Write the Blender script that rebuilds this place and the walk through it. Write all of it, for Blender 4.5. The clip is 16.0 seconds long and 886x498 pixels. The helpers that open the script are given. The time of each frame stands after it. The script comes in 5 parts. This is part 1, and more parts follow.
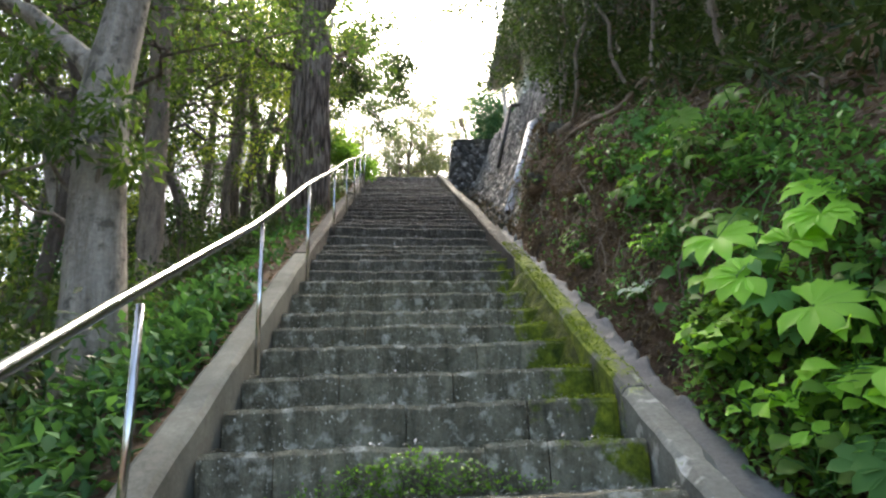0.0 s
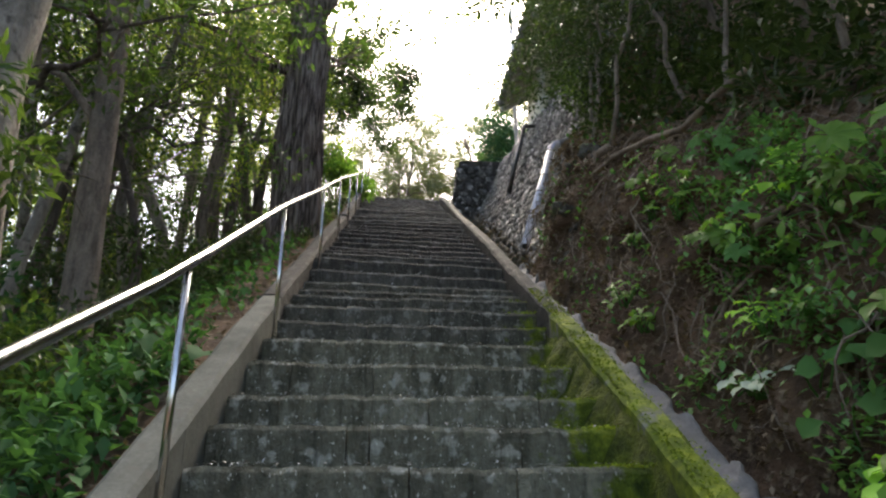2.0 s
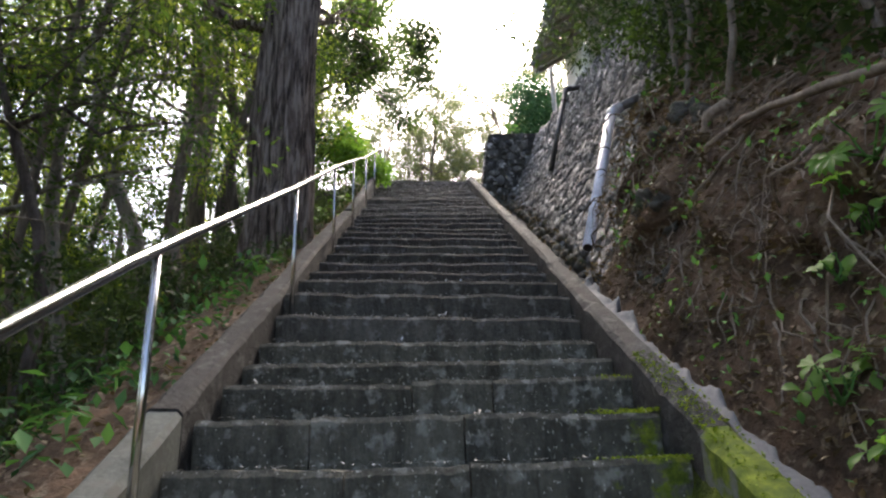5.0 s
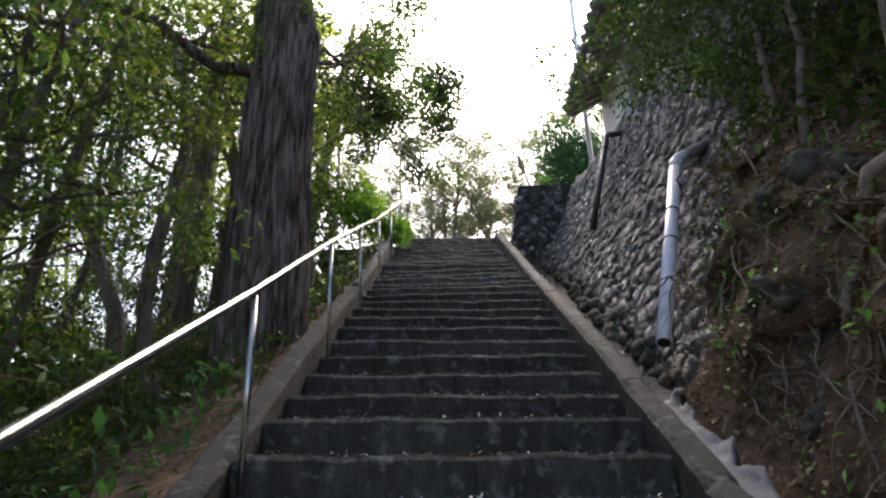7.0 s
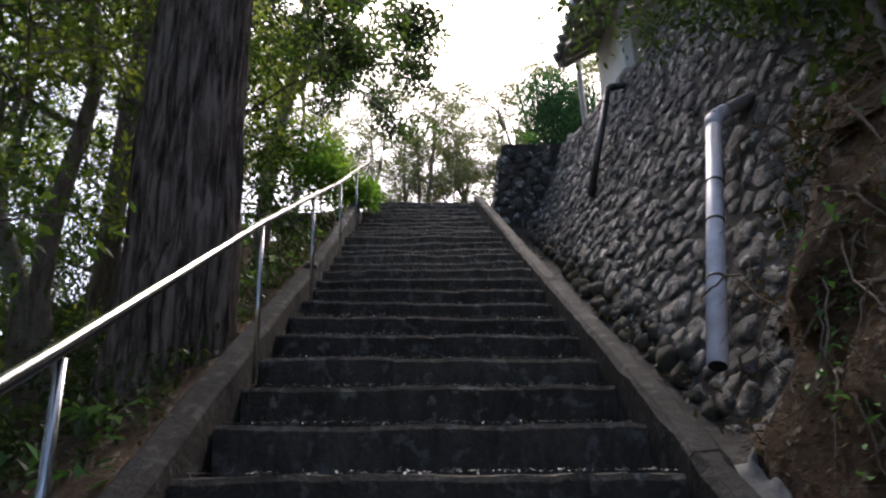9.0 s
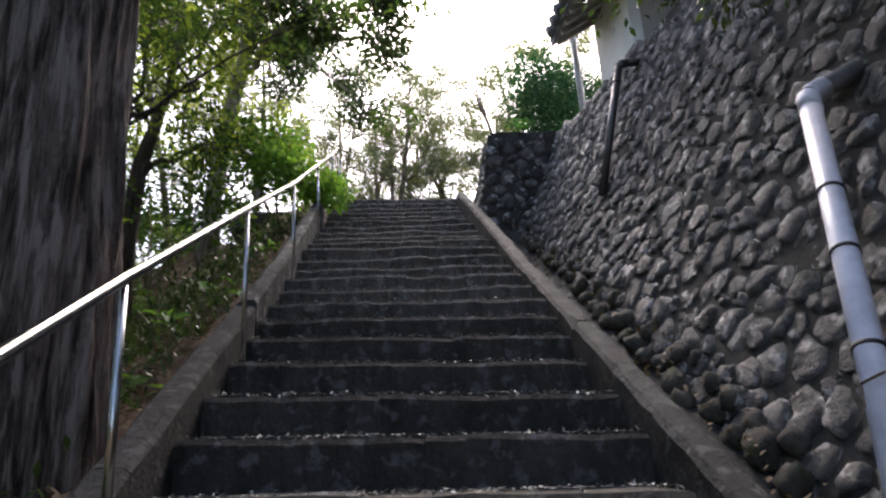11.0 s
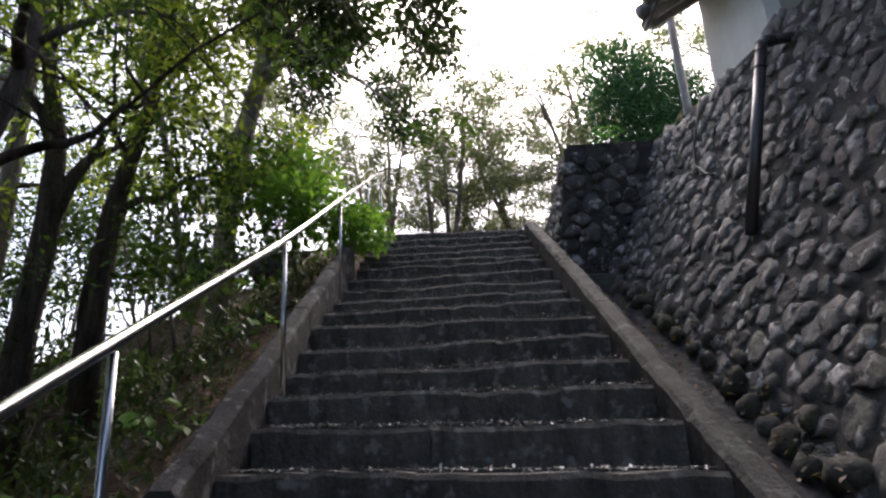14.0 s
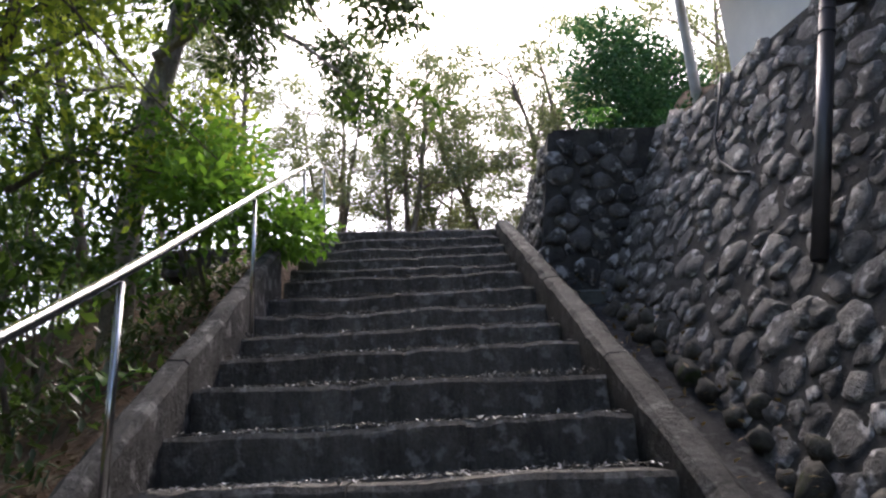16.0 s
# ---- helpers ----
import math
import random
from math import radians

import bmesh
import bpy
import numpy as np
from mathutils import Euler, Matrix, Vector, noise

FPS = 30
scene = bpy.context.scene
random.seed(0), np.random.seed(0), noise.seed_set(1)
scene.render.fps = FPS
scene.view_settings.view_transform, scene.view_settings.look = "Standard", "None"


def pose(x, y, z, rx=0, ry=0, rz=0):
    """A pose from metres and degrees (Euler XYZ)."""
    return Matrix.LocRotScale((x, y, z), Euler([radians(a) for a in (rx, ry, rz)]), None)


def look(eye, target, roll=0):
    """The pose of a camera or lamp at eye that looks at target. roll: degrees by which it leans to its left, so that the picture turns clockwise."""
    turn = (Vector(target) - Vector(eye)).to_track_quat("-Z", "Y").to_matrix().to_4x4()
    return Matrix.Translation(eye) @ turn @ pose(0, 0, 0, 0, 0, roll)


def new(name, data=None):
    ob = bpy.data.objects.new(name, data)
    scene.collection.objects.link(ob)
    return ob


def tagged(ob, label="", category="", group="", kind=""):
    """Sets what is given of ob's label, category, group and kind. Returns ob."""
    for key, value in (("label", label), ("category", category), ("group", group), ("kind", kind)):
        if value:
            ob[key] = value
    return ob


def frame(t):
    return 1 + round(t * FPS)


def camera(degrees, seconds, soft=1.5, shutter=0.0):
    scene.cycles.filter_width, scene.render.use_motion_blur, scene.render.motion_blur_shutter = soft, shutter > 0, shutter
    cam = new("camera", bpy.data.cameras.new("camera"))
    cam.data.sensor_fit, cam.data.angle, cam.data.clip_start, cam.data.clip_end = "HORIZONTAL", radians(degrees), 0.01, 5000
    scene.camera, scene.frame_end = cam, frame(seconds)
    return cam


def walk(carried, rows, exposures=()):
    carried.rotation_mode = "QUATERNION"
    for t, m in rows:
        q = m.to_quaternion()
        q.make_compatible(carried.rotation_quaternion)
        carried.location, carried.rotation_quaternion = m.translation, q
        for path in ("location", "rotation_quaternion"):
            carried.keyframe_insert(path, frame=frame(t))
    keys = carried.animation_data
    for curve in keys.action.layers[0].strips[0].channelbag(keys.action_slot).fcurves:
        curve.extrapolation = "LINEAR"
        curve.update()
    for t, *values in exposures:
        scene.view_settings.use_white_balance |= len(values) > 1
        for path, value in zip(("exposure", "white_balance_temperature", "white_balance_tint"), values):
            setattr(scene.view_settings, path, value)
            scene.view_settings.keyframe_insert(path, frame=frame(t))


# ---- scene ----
cam = camera(66.3, 16.0, soft=2.3)
PATH = [
    (0, (-0.018, -0.917, 0.91), (0.113, 0.982, 1.526), -2.5),
    (0.5, (-0.033, -0.589, 1.085), (0.057, 1.297, 1.745), -1.8),
    (1, (-0.05, -0.297, 1.252), (0.093, 1.563, 1.975), -0.9),
    (1.5, (-0.041, 0.037, 1.384), (0.095, 1.877, 2.158), -0.8),
    (2, (-0.061, 0.339, 1.508), (0.085, 2.215, 2.184), -0.2),
    (2.5, (-0.09, 0.684, 1.669), (-0.02, 2.589, 2.272), -0.7),
    (3, (-0.109, 0.948, 1.816), (0.05, 2.853, 2.406), -1.6),
    (3.5, (-0.08, 1.244, 1.992), (0.089, 3.143, 2.595), -1.9),
    (6, (0.094, 2.994, 2.945), (0.098, 4.899, 3.554), -1.6),
    (6.5, (0.094, 3.279, 3.15), (0.12, 5.156, 3.839), -2.0),
    (7, (0.086, 3.597, 3.341), (0.079, 5.456, 4.077), -1.9),
    (7.5, (0.089, 3.889, 3.495), (0.086, 5.744, 4.242), -1.0),
    (8, (0.092, 4.236, 3.661), (0.078, 6.106, 4.369), -0.9),
    (8.5, (0.086, 4.522, 3.827), (0.108, 6.415, 4.472), -1.4),
    (11, (0.055, 6.165, 4.69), (0.202, 8.075, 5.265), -3.4),
    (11.5, (0.065, 6.494, 4.9), (0.157, 8.41, 5.466), -4.4),
    (12, (0.093, 6.777, 5.09), (0.215, 8.692, 5.655), -4.6),
    (12.5, (0.117, 7.067, 5.248), (0.225, 8.968, 5.86), -4.3),
    (13, (0.136, 7.382, 5.383), (0.126, 9.249, 6.099), -3.0),
    (13.5, (0.167, 7.725, 5.532), (0.158, 9.629, 6.146), -2.4),
    (14, (0.144, 8.036, 5.69), (0.119, 9.938, 6.305), -3.3),
    (14.5, (0.155, 8.316, 5.849), (0.211, 10.22, 6.458), -3.5),
    (15, (0.171, 8.649, 5.993), (0.2, 10.566, 6.564), -3.0),
    (15.5, (0.186, 8.971, 6.134), (0.231, 10.89, 6.694), -3.0),
    (16, (0.193, 9.311, 6.313), (0.282, 11.229, 6.873), -3.1),

]
EXPOSURES = [(0.0, 2.78, 7250, 8), (1.5, 2.27, 7250, 9), (2.0, 2.2, 7250, 10), (2.6, 2.55, 7200, 11), (3.5, 2.83, 7150, 13), (6.0, 2.22, 6800, 14), (6.5, 2.48, 6750, 14), (7.0, 1.95, 6700, 14), (8.5, 1.4, 6650, 15), (11.0, 1.85, 6550, 16), (12.4, 2.3, 6550, 17), (13.3, 1.35, 6550, 17), (14.0, 1.5, 6550, 17), (16.0, 1.78, 6500, 17)]
walk(cam, [(t, look(eye, target, roll)) for t, eye, target, roll in PATH], EXPOSURES)


# ---- world and sun ----
SUN_AZ, SUN_EL = radians(10), radians(50)      # azimuth from +y towards +x
world = bpy.data.worlds.new("world")
scene.world = world
world.use_nodes = True
wn = world.node_tree
sky = wn.nodes.new("ShaderNodeTexSky")
sky.sky_type, sky.sun_disc = "NISHITA", False
sky.sun_elevation, sky.sun_rotation = SUN_EL, SUN_AZ
sky.air_density, sky.dust_density, sky.ozone_density = 1.0, 4.0, 1.0
wn.links.new(sky.outputs[0], wn.nodes["Background"].inputs[0])
wn.nodes["Background"].inputs[1].default_value = 0.15
sun = new("sun", bpy.data.lights.new("sun", "SUN"))
sun.data.energy, sun.data.angle, sun.data.color = 1.3, radians(20), (1.0, 0.97, 0.92)
sun_from = Vector((math.sin(SUN_AZ) * math.cos(SUN_EL), math.cos(SUN_AZ) * math.cos(SUN_EL), math.sin(SUN_EL)))
sun.matrix_world = look(sun_from * 50, (0, 0, 0))


# ---- materials ----
def nodes_of(name):
    m = bpy.data.materials.new(name)
    m.use_nodes = True
    t = m.node_tree
    return m, t, t.nodes["Principled BSDF"], t.nodes["Material Output"]


def node(t, kind, **values):
    n = t.nodes.new(kind)
    for key, value in values.items():
        n.inputs[key.replace("_", " ")].default_value = value
    return n


def noise_of(t, scale, detail=4.0, rough=0.6, stretch=None, source=None):
    n = node(t, "ShaderNodeTexNoise", Scale=scale, Detail=detail, Roughness=rough)
    if source is None:
        source = t.nodes.new("ShaderNodeNewGeometry").outputs["Position"]
    if stretch:
        mp = t.nodes.new("ShaderNodeMapping")
        mp.inputs["Scale"].default_value = stretch
        t.links.new(source, mp.inputs[0])
        source = mp.outputs[0]
    t.links.new(source, n.inputs["Vector"])
    return n.outputs["Fac"]


def ramp(t, fac, stops):
    r = t.nodes.new("ShaderNodeValToRGB")
    e = r.color_ramp.elements
    while len(e) < len(stops):
        e.new(0.5)
    for el, (pos, col) in zip(e, stops):
        el.position, el.color = pos, (*col, 1) if len(col) == 3 else col
    t.links.new(fac, r.inputs[0])
    return r.outputs[0]


def mixed(t, fac, a, b, mode="MIX"):
    n = t.nodes.new("ShaderNodeMix")
    n.data_type, n.blend_type = "RGBA", mode
    for sock, v in ((n.inputs[0], fac), (n.inputs[6], a), (n.inputs[7], b)):
        if hasattr(v, "links"):
            t.links.new(v, sock)
        elif isinstance(v, (int, float)):
            sock.default_value = v
        else:
            sock.default_value = (*v, 1)
    return n.outputs[2]


def math_of(t, op, a, b=0.0):
    n = t.nodes.new("ShaderNodeMath")
    n.operation = op
    for sock, v in ((n.inputs[0], a), (n.inputs[1], b)):
        if hasattr(v, "links"):
            t.links.new(v, sock)
        else:
            sock.default_value = v
    return n.outputs[0]


def span(t, value, lo, hi):
    n = node(t, "ShaderNodeMapRange", From_Min=lo, From_Max=hi)
    n.interpolation_type = "SMOOTHSTEP"
    t.links.new(value, n.inputs[0])
    return n.outputs[0]


def bumped(t, shader, height, strength, distance=0.01):
    b = node(t, "ShaderNodeBump", Strength=strength, Distance=distance)
    t.links.new(height, b.inputs["Height"])
    t.links.new(b.outputs[0], shader.inputs["Normal"])


def surface(name, dark, light, scale, fine=60.0, rough=0.9, bump=0.5, depth=0.01, spots=None, island=0.0, moss=None, stretch=None, spot_scale=22.0, specks=0.0, plates=None):
    """Weathered mineral or earthy surface: two scales of colour, pale spots, optional moss within a stretch of the place."""
    m, t, p, out = nodes_of(name)
    col = ramp(t, noise_of(t, scale, 6, 0.65, stretch), [(0.3, dark), (0.7, light)])
    grain = noise_of(t, fine, 5, 0.7)
    col = mixed(t, 0.55, col, ramp(t, grain, [(0.3, (0.45, 0.45, 0.45)), (0.7, (1.25, 1.25, 1.25))]), "MULTIPLY")
    if island:
        info = t.nodes.new("ShaderNodeObjectInfo")
        col = mixed(t, 1.0, col, ramp(t, info.outputs["Random"], [(0, (1 - island,) * 3), (1, (1 + island,) * 3)]), "MULTIPLY")
    if spots:
        f = ramp(t, noise_of(t, spot_scale, 3, 0.55), [(0.56, (0, 0, 0)), (0.66, (1, 1, 1))])
        col = mixed(t, f, col, spots)
    if specks:
        f = ramp(t, noise_of(t, 75, 2, 0.5, (1, 1, 0.6)), [(0.66, (0, 0, 0)), (0.70, (specks,) * 3)])
        col = mixed(t, f, col, (0.5, 0.49, 0.43))
        f = ramp(t, noise_of(t, 6.5, 5, 0.7, (3.5, 3.5, 0.5)), [(0.55, (0, 0, 0)), (0.72, (0.75, 0.75, 0.75))])
        col = mixed(t, f, col, tuple(q * 0.55 for q in dark))
    height = mixed(t, 0.5, noise_of(t, scale * 3, 5, 0.6, stretch), grain)
    if plates:      # long fibrous strips with dark cracks between
        strip = noise_of(t, 6.0, 4, 0.6, (4.5, 4.5, 0.5))
        col = mixed(t, ramp(t, strip, [(0.5, (0, 0, 0)), (0.6, (0.85, 0.85, 0.85))]), col, plates)
        col = mixed(t, ramp(t, strip, [(0.36, (0.9, 0.9, 0.9)), (0.44, (0, 0, 0))]), col, tuple(q * 0.4 for q in dark))
        height = mixed(t, 0.75, height, strip)
    if moss:
        x0, x1, ya, yb, y0, y1, amount = moss
        pos = t.nodes.new("ShaderNodeSeparateXYZ")
        t.links.new(t.nodes.new("ShaderNodeNewGeometry").outputs["Position"], pos.inputs[0])
        f = math_of(t, "MULTIPLY", span(t, pos.outputs[0], x0, x1), span(t, pos.outputs[1], y1, y0))
        f = math_of(t, "MULTIPLY", f, span(t, pos.outputs[1], ya, yb))
        f = math_of(t, "ADD", f, math_of(t, "MULTIPLY", span(t, pos.outputs[1], 3.2, 0.8), 0.4))
        f = math_of(t, "ADD", math_of(t, "MULTIPLY", f, amount), math_of(t, "MULTIPLY", noise_of(t, 4.0, 5, 0.7), 1.2))
        f = span(t, f, 0.92, 1.04)
        green = ramp(t, noise_of(t, 11, 6, 0.75), [(0.32, (0.022, 0.038, 0.006)), (0.5, (0.09, 0.12, 0.012)), (0.68, (0.2, 0.23, 0.022))])
        col = mixed(t, f, col, green)
    t.links.new(col, p.inputs["Base Color"])
    p.inputs["Roughness"].default_value = rough
    p.inputs["Specular IOR Level"].default_value = 0.5 if rough < 0.8 else 0.2
    bumped(t, p, height, bump, depth)
    return m


def leaf_mat(name, deep, bright, shine=0.45, through_light=0.45):
    """Thin leaf: two greens told apart leaf by leaf, gloss above, light passing through."""
    m, t, p, out = nodes_of(name)
    geo = t.nodes.new("ShaderNodeNewGeometry")
    col = ramp(t, geo.outputs["Random Per Island"], [(0.0, deep), (0.75, tuple((a + b) / 2 for a, b in zip(deep, bright))), (1.0, bright)])
    col = mixed(t, 0.5, col, ramp(t, noise_of(t, 1.3, 3), [(0.3, (0.6, 0.6, 0.6)), (0.7, (1.3, 1.3, 1.3))]), "MULTIPLY")
    t.links.new(col, p.inputs["Base Color"])
    p.inputs["Roughness"].default_value = shine
    p.inputs["Specular IOR Level"].default_value = 0.22
    tr = t.nodes.new("ShaderNodeBsdfTranslucent")
    t.links.new(mixed(t, 1.0, col, (1.5, 1.6, 0.8), "MULTIPLY"), tr.inputs[0])
    mx = t.nodes.new("ShaderNodeMixShader")
    mx.inputs[0].default_value = through_light
    t.links.new(p.outputs[0], mx.inputs[1])
    t.links.new(tr.outputs[0], mx.inputs[2])
    t.links.new(mx.outputs[0], out.inputs[0])
    return m


def plain(name, colour, rough=0.5, metal=0.0, bump=0.1, wear=0.25, scale=8.0):
    m, t, p, out = nodes_of(name)
    f = noise_of(t, scale, 6, 0.7)
    lo, hi = tuple(c * (1 - wear) for c in colour), tuple(min(c * (1 + wear * 0.4), 1) for c in colour)
    t.links.new(ramp(t, f, [(0.3, lo), (0.65, hi)]), p.inputs["Base Color"])
    t.links.new(ramp(t, noise_of(t, 40, 3), [(0.3, (rough * 0.8,) * 3), (0.7, (min(rough * 1.25, 1),) * 3)]), p.inputs["Roughness"])
    p.inputs["Metallic"].default_value = metal
    bumped(t, p, noise_of(t, 90, 3), bump, 0.003)
    return m


MOSSY = (0.35, 0.95, 1.3, 2.4, 4.2, 6.0, 0.5)
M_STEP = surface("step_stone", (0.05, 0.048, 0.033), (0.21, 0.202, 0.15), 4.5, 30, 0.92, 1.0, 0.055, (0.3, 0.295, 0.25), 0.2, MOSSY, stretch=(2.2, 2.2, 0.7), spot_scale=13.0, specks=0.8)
# Graded copies of the step stone: shade along the flight put into colour.
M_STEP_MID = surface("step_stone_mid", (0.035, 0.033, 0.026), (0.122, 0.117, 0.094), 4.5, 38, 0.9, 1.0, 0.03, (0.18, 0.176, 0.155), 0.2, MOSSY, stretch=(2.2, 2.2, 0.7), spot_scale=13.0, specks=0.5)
M_STEP_SHADED = surface("step_stone_shaded", (0.028, 0.0252, 0.0225), (0.074, 0.067, 0.06), 4.5, 38, 0.85, 1.0, 0.03, (0.1, 0.098, 0.096), 0.2, None, stretch=(2.2, 2.2, 0.7), spot_scale=13.0)
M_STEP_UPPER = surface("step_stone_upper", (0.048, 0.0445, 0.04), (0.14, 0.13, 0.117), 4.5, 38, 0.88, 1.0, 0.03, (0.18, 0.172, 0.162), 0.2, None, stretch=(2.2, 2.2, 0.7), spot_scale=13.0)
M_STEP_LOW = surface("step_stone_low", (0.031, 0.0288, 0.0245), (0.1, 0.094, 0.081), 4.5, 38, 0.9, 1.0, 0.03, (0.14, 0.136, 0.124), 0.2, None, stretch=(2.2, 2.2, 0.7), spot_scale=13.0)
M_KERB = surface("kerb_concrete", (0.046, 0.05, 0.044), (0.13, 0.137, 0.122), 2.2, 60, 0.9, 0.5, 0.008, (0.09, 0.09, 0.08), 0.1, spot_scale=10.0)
M_KERB_DARK = surface("kerb_dark", (0.016, 0.0158, 0.0156), (0.052, 0.051, 0.05), 5.0, 40, 0.88, 1.0, 0.03, (0.07, 0.068, 0.067), 0.15, spot_scale=11.0)
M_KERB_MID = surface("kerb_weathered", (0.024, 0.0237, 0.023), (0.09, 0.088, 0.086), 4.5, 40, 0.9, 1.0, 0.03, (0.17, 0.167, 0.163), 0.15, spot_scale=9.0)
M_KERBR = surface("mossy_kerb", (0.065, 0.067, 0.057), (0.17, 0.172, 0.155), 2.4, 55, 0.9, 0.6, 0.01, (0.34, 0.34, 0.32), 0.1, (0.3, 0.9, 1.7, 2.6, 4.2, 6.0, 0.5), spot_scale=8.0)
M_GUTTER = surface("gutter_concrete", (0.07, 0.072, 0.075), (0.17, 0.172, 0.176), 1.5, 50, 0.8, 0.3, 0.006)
M_MOSSBANK = surface("moss_bank", (0.02, 0.034, 0.006), (0.12, 0.145, 0.014), 10.0, 40, 0.97, 1.0, 0.06, (0.04, 0.05, 0.012), spot_scale=8.0)
M_SOIL = surface("soil", (0.036, 0.025, 0.017), (0.165, 0.102, 0.064), 2.6, 22, 0.95, 1.0, 0.06, (0.19, 0.145, 0.1), spot_scale=17.0)
M_COBBLE = surface("cobble", (0.024, 0.0225, 0.021), (0.13, 0.122, 0.114), 7.0, 45, 0.66, 1.0, 0.045, (0.44, 0.42, 0.4), 0.6, spot_scale=9.0)
M_BANKSTONE = surface("bank_stone", (0.04, 0.036, 0.03), (0.13, 0.12, 0.1), 5.0, 38, 0.9, 1.0, 0.03, (0.05, 0.06, 0.025), 0.2, spot_scale=6.0)
M_MORTAR = surface("mortar", (0.03, 0.028, 0.026), (0.085, 0.08, 0.074), 6, 60, 0.95, 0.8, 0.02)
M_BARK = surface("bark_dark", (0.04, 0.032, 0.028), (0.2, 0.165, 0.145), 3.0, 30, 0.92, 1.0, 0.09, None, stretch=(4.5, 4.5, 0.55))
M_GREATBARK = surface("bark_fibrous", (0.05, 0.037, 0.031), (0.2, 0.157, 0.133), 3.0, 34, 0.92, 1.0, 0.09, None, stretch=(4.5, 4.5, 0.5), plates=(0.25, 0.208, 0.182))
M_PALE = surface("bark_pale", (0.15, 0.13, 0.108), (0.38, 0.345, 0.3), 3.5, 26, 0.9, 1.0, 0.05, (0.1, 0.09, 0.075), stretch=(3.2, 3.2, 0.55), spot_scale=9.0)
M_THIN = surface("bark_thin", (0.08, 0.065, 0.052), (0.28, 0.23, 0.19), 4.0, 40, 0.9, 0.7, 0.02, None, stretch=(4, 4, 1))
M_ROOT = surface("root_bark", (0.1, 0.075, 0.055), (0.28, 0.22, 0.17), 5.0, 40, 0.9, 0.6, 0.015)
M_STEEL = plain("stainless_steel", (0.46, 0.46, 0.465), 0.17, 1.0, 0.03, 0.12)
M_PVC = plain("pvc_grey_white", (0.76, 0.75, 0.84), 0.45, 0.0, 0.06, 0.3, 5.0)
# Pipe run past the elbow: dark grey because its shade is coloured in.
M_PVC_SHADED = plain("pvc_shaded", (0.16, 0.155, 0.16), 0.5, 0.0, 0.06, 0.4, 6.0)
M_DARKPIPE = plain("dark_pipe", (0.05, 0.045, 0.045), 0.35, 0.0, 0.05)
M_BAND = plain("black_band", (0.02, 0.02, 0.022), 0.6)
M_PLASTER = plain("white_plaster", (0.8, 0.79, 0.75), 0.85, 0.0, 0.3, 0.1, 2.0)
# Front wall's plaster: the shade on that side is put into its grey.
M_PLASTER_SHADED = plain("plaster_shaded", (0.42, 0.39, 0.35), 0.9, 0.0, 0.3, 0.15, 2.0)
M_TILE = surface("roof_tile", (0.14, 0.14, 0.145), (0.32, 0.32, 0.32), 4, 40, 0.7, 0.4, 0.01, None, 0.15)
M_WOOD = plain("eave_wood", (0.44, 0.41, 0.39), 0.8, 0.0, 0.4, 0.35, 6)
M_POLE = plain("painted_pole", (0.6, 0.61, 0.62), 0.45, 0.0, 0.05, 0.15)
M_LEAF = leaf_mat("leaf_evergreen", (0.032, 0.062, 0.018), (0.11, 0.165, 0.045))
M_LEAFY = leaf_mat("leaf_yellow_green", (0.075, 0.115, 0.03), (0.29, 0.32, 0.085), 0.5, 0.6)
# Brighter copy of the yellow-green leaf, with sunlight put into its colour.
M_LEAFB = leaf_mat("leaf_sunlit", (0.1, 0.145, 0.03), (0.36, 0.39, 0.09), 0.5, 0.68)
M_LEAFD = leaf_mat("leaf_dark", (0.02, 0.037, 0.015), (0.068, 0.098, 0.036), 0.4, 0.35)
M_BUSH = leaf_mat("leaf_bush_light", (0.075, 0.155, 0.026), (0.18, 0.32, 0.065), 0.5, 0.5)
M_FATSIA = leaf_mat("leaf_broad_bright", (0.2, 0.42, 0.045), (0.32, 0.57, 0.08), 0.55, 0.4)
M_HERB = leaf_mat("leaf_herb", (0.04, 0.11, 0.032), (0.13, 0.29, 0.08), 0.85, 0.4)
M_COVER = leaf_mat("leaf_cover", (0.06, 0.15, 0.05), (0.19, 0.38, 0.12), 0.5, 0.3)
M_COVERD = leaf_mat("leaf_cover_deep", (0.022, 0.065, 0.026), (0.085, 0.19, 0.062), 0.85, 0.3)
M_PALELEAF = leaf_mat("leaf_pale", (0.3, 0.36, 0.26), (0.5, 0.55, 0.45), 0.7, 0.3)
M_HEDGE = leaf_mat("leaf_hedge", (0.02, 0.06, 0.03), (0.05, 0.13, 0.06), 0.6, 0.3)
# Pale grey-green leaf for the far trees; distance haze is in the colour.
M_FAR_HAZE = leaf_mat("leaf_far_haze", (0.11, 0.125, 0.085), (0.26, 0.275, 0.19), 0.5, 0.45)
M_LITTER = leaf_mat("leaf_litter", (0.08, 0.052, 0.03), (0.25, 0.19, 0.13), 0.8, 0.1)
M_CHIP = leaf_mat("litter_pale", (0.17, 0.16, 0.145), (0.56, 0.55, 0.54), 0.8, 0.0)
M_MOSS = leaf_mat("moss", (0.08, 0.12, 0.012), (0.2, 0.25, 0.03), 0.95, 0.2)

rng = np.random.default_rng(7)


# ---- mesh helpers ----
def mesh_of(name, verts, faces, material, smooth=False):
    me = bpy.data.meshes.new(name)
    me.from_pydata([tuple(v) for v in verts], [], faces)
    me.materials.append(material)
    if smooth:
        me.shade_smooth()
    me.update()
    return me


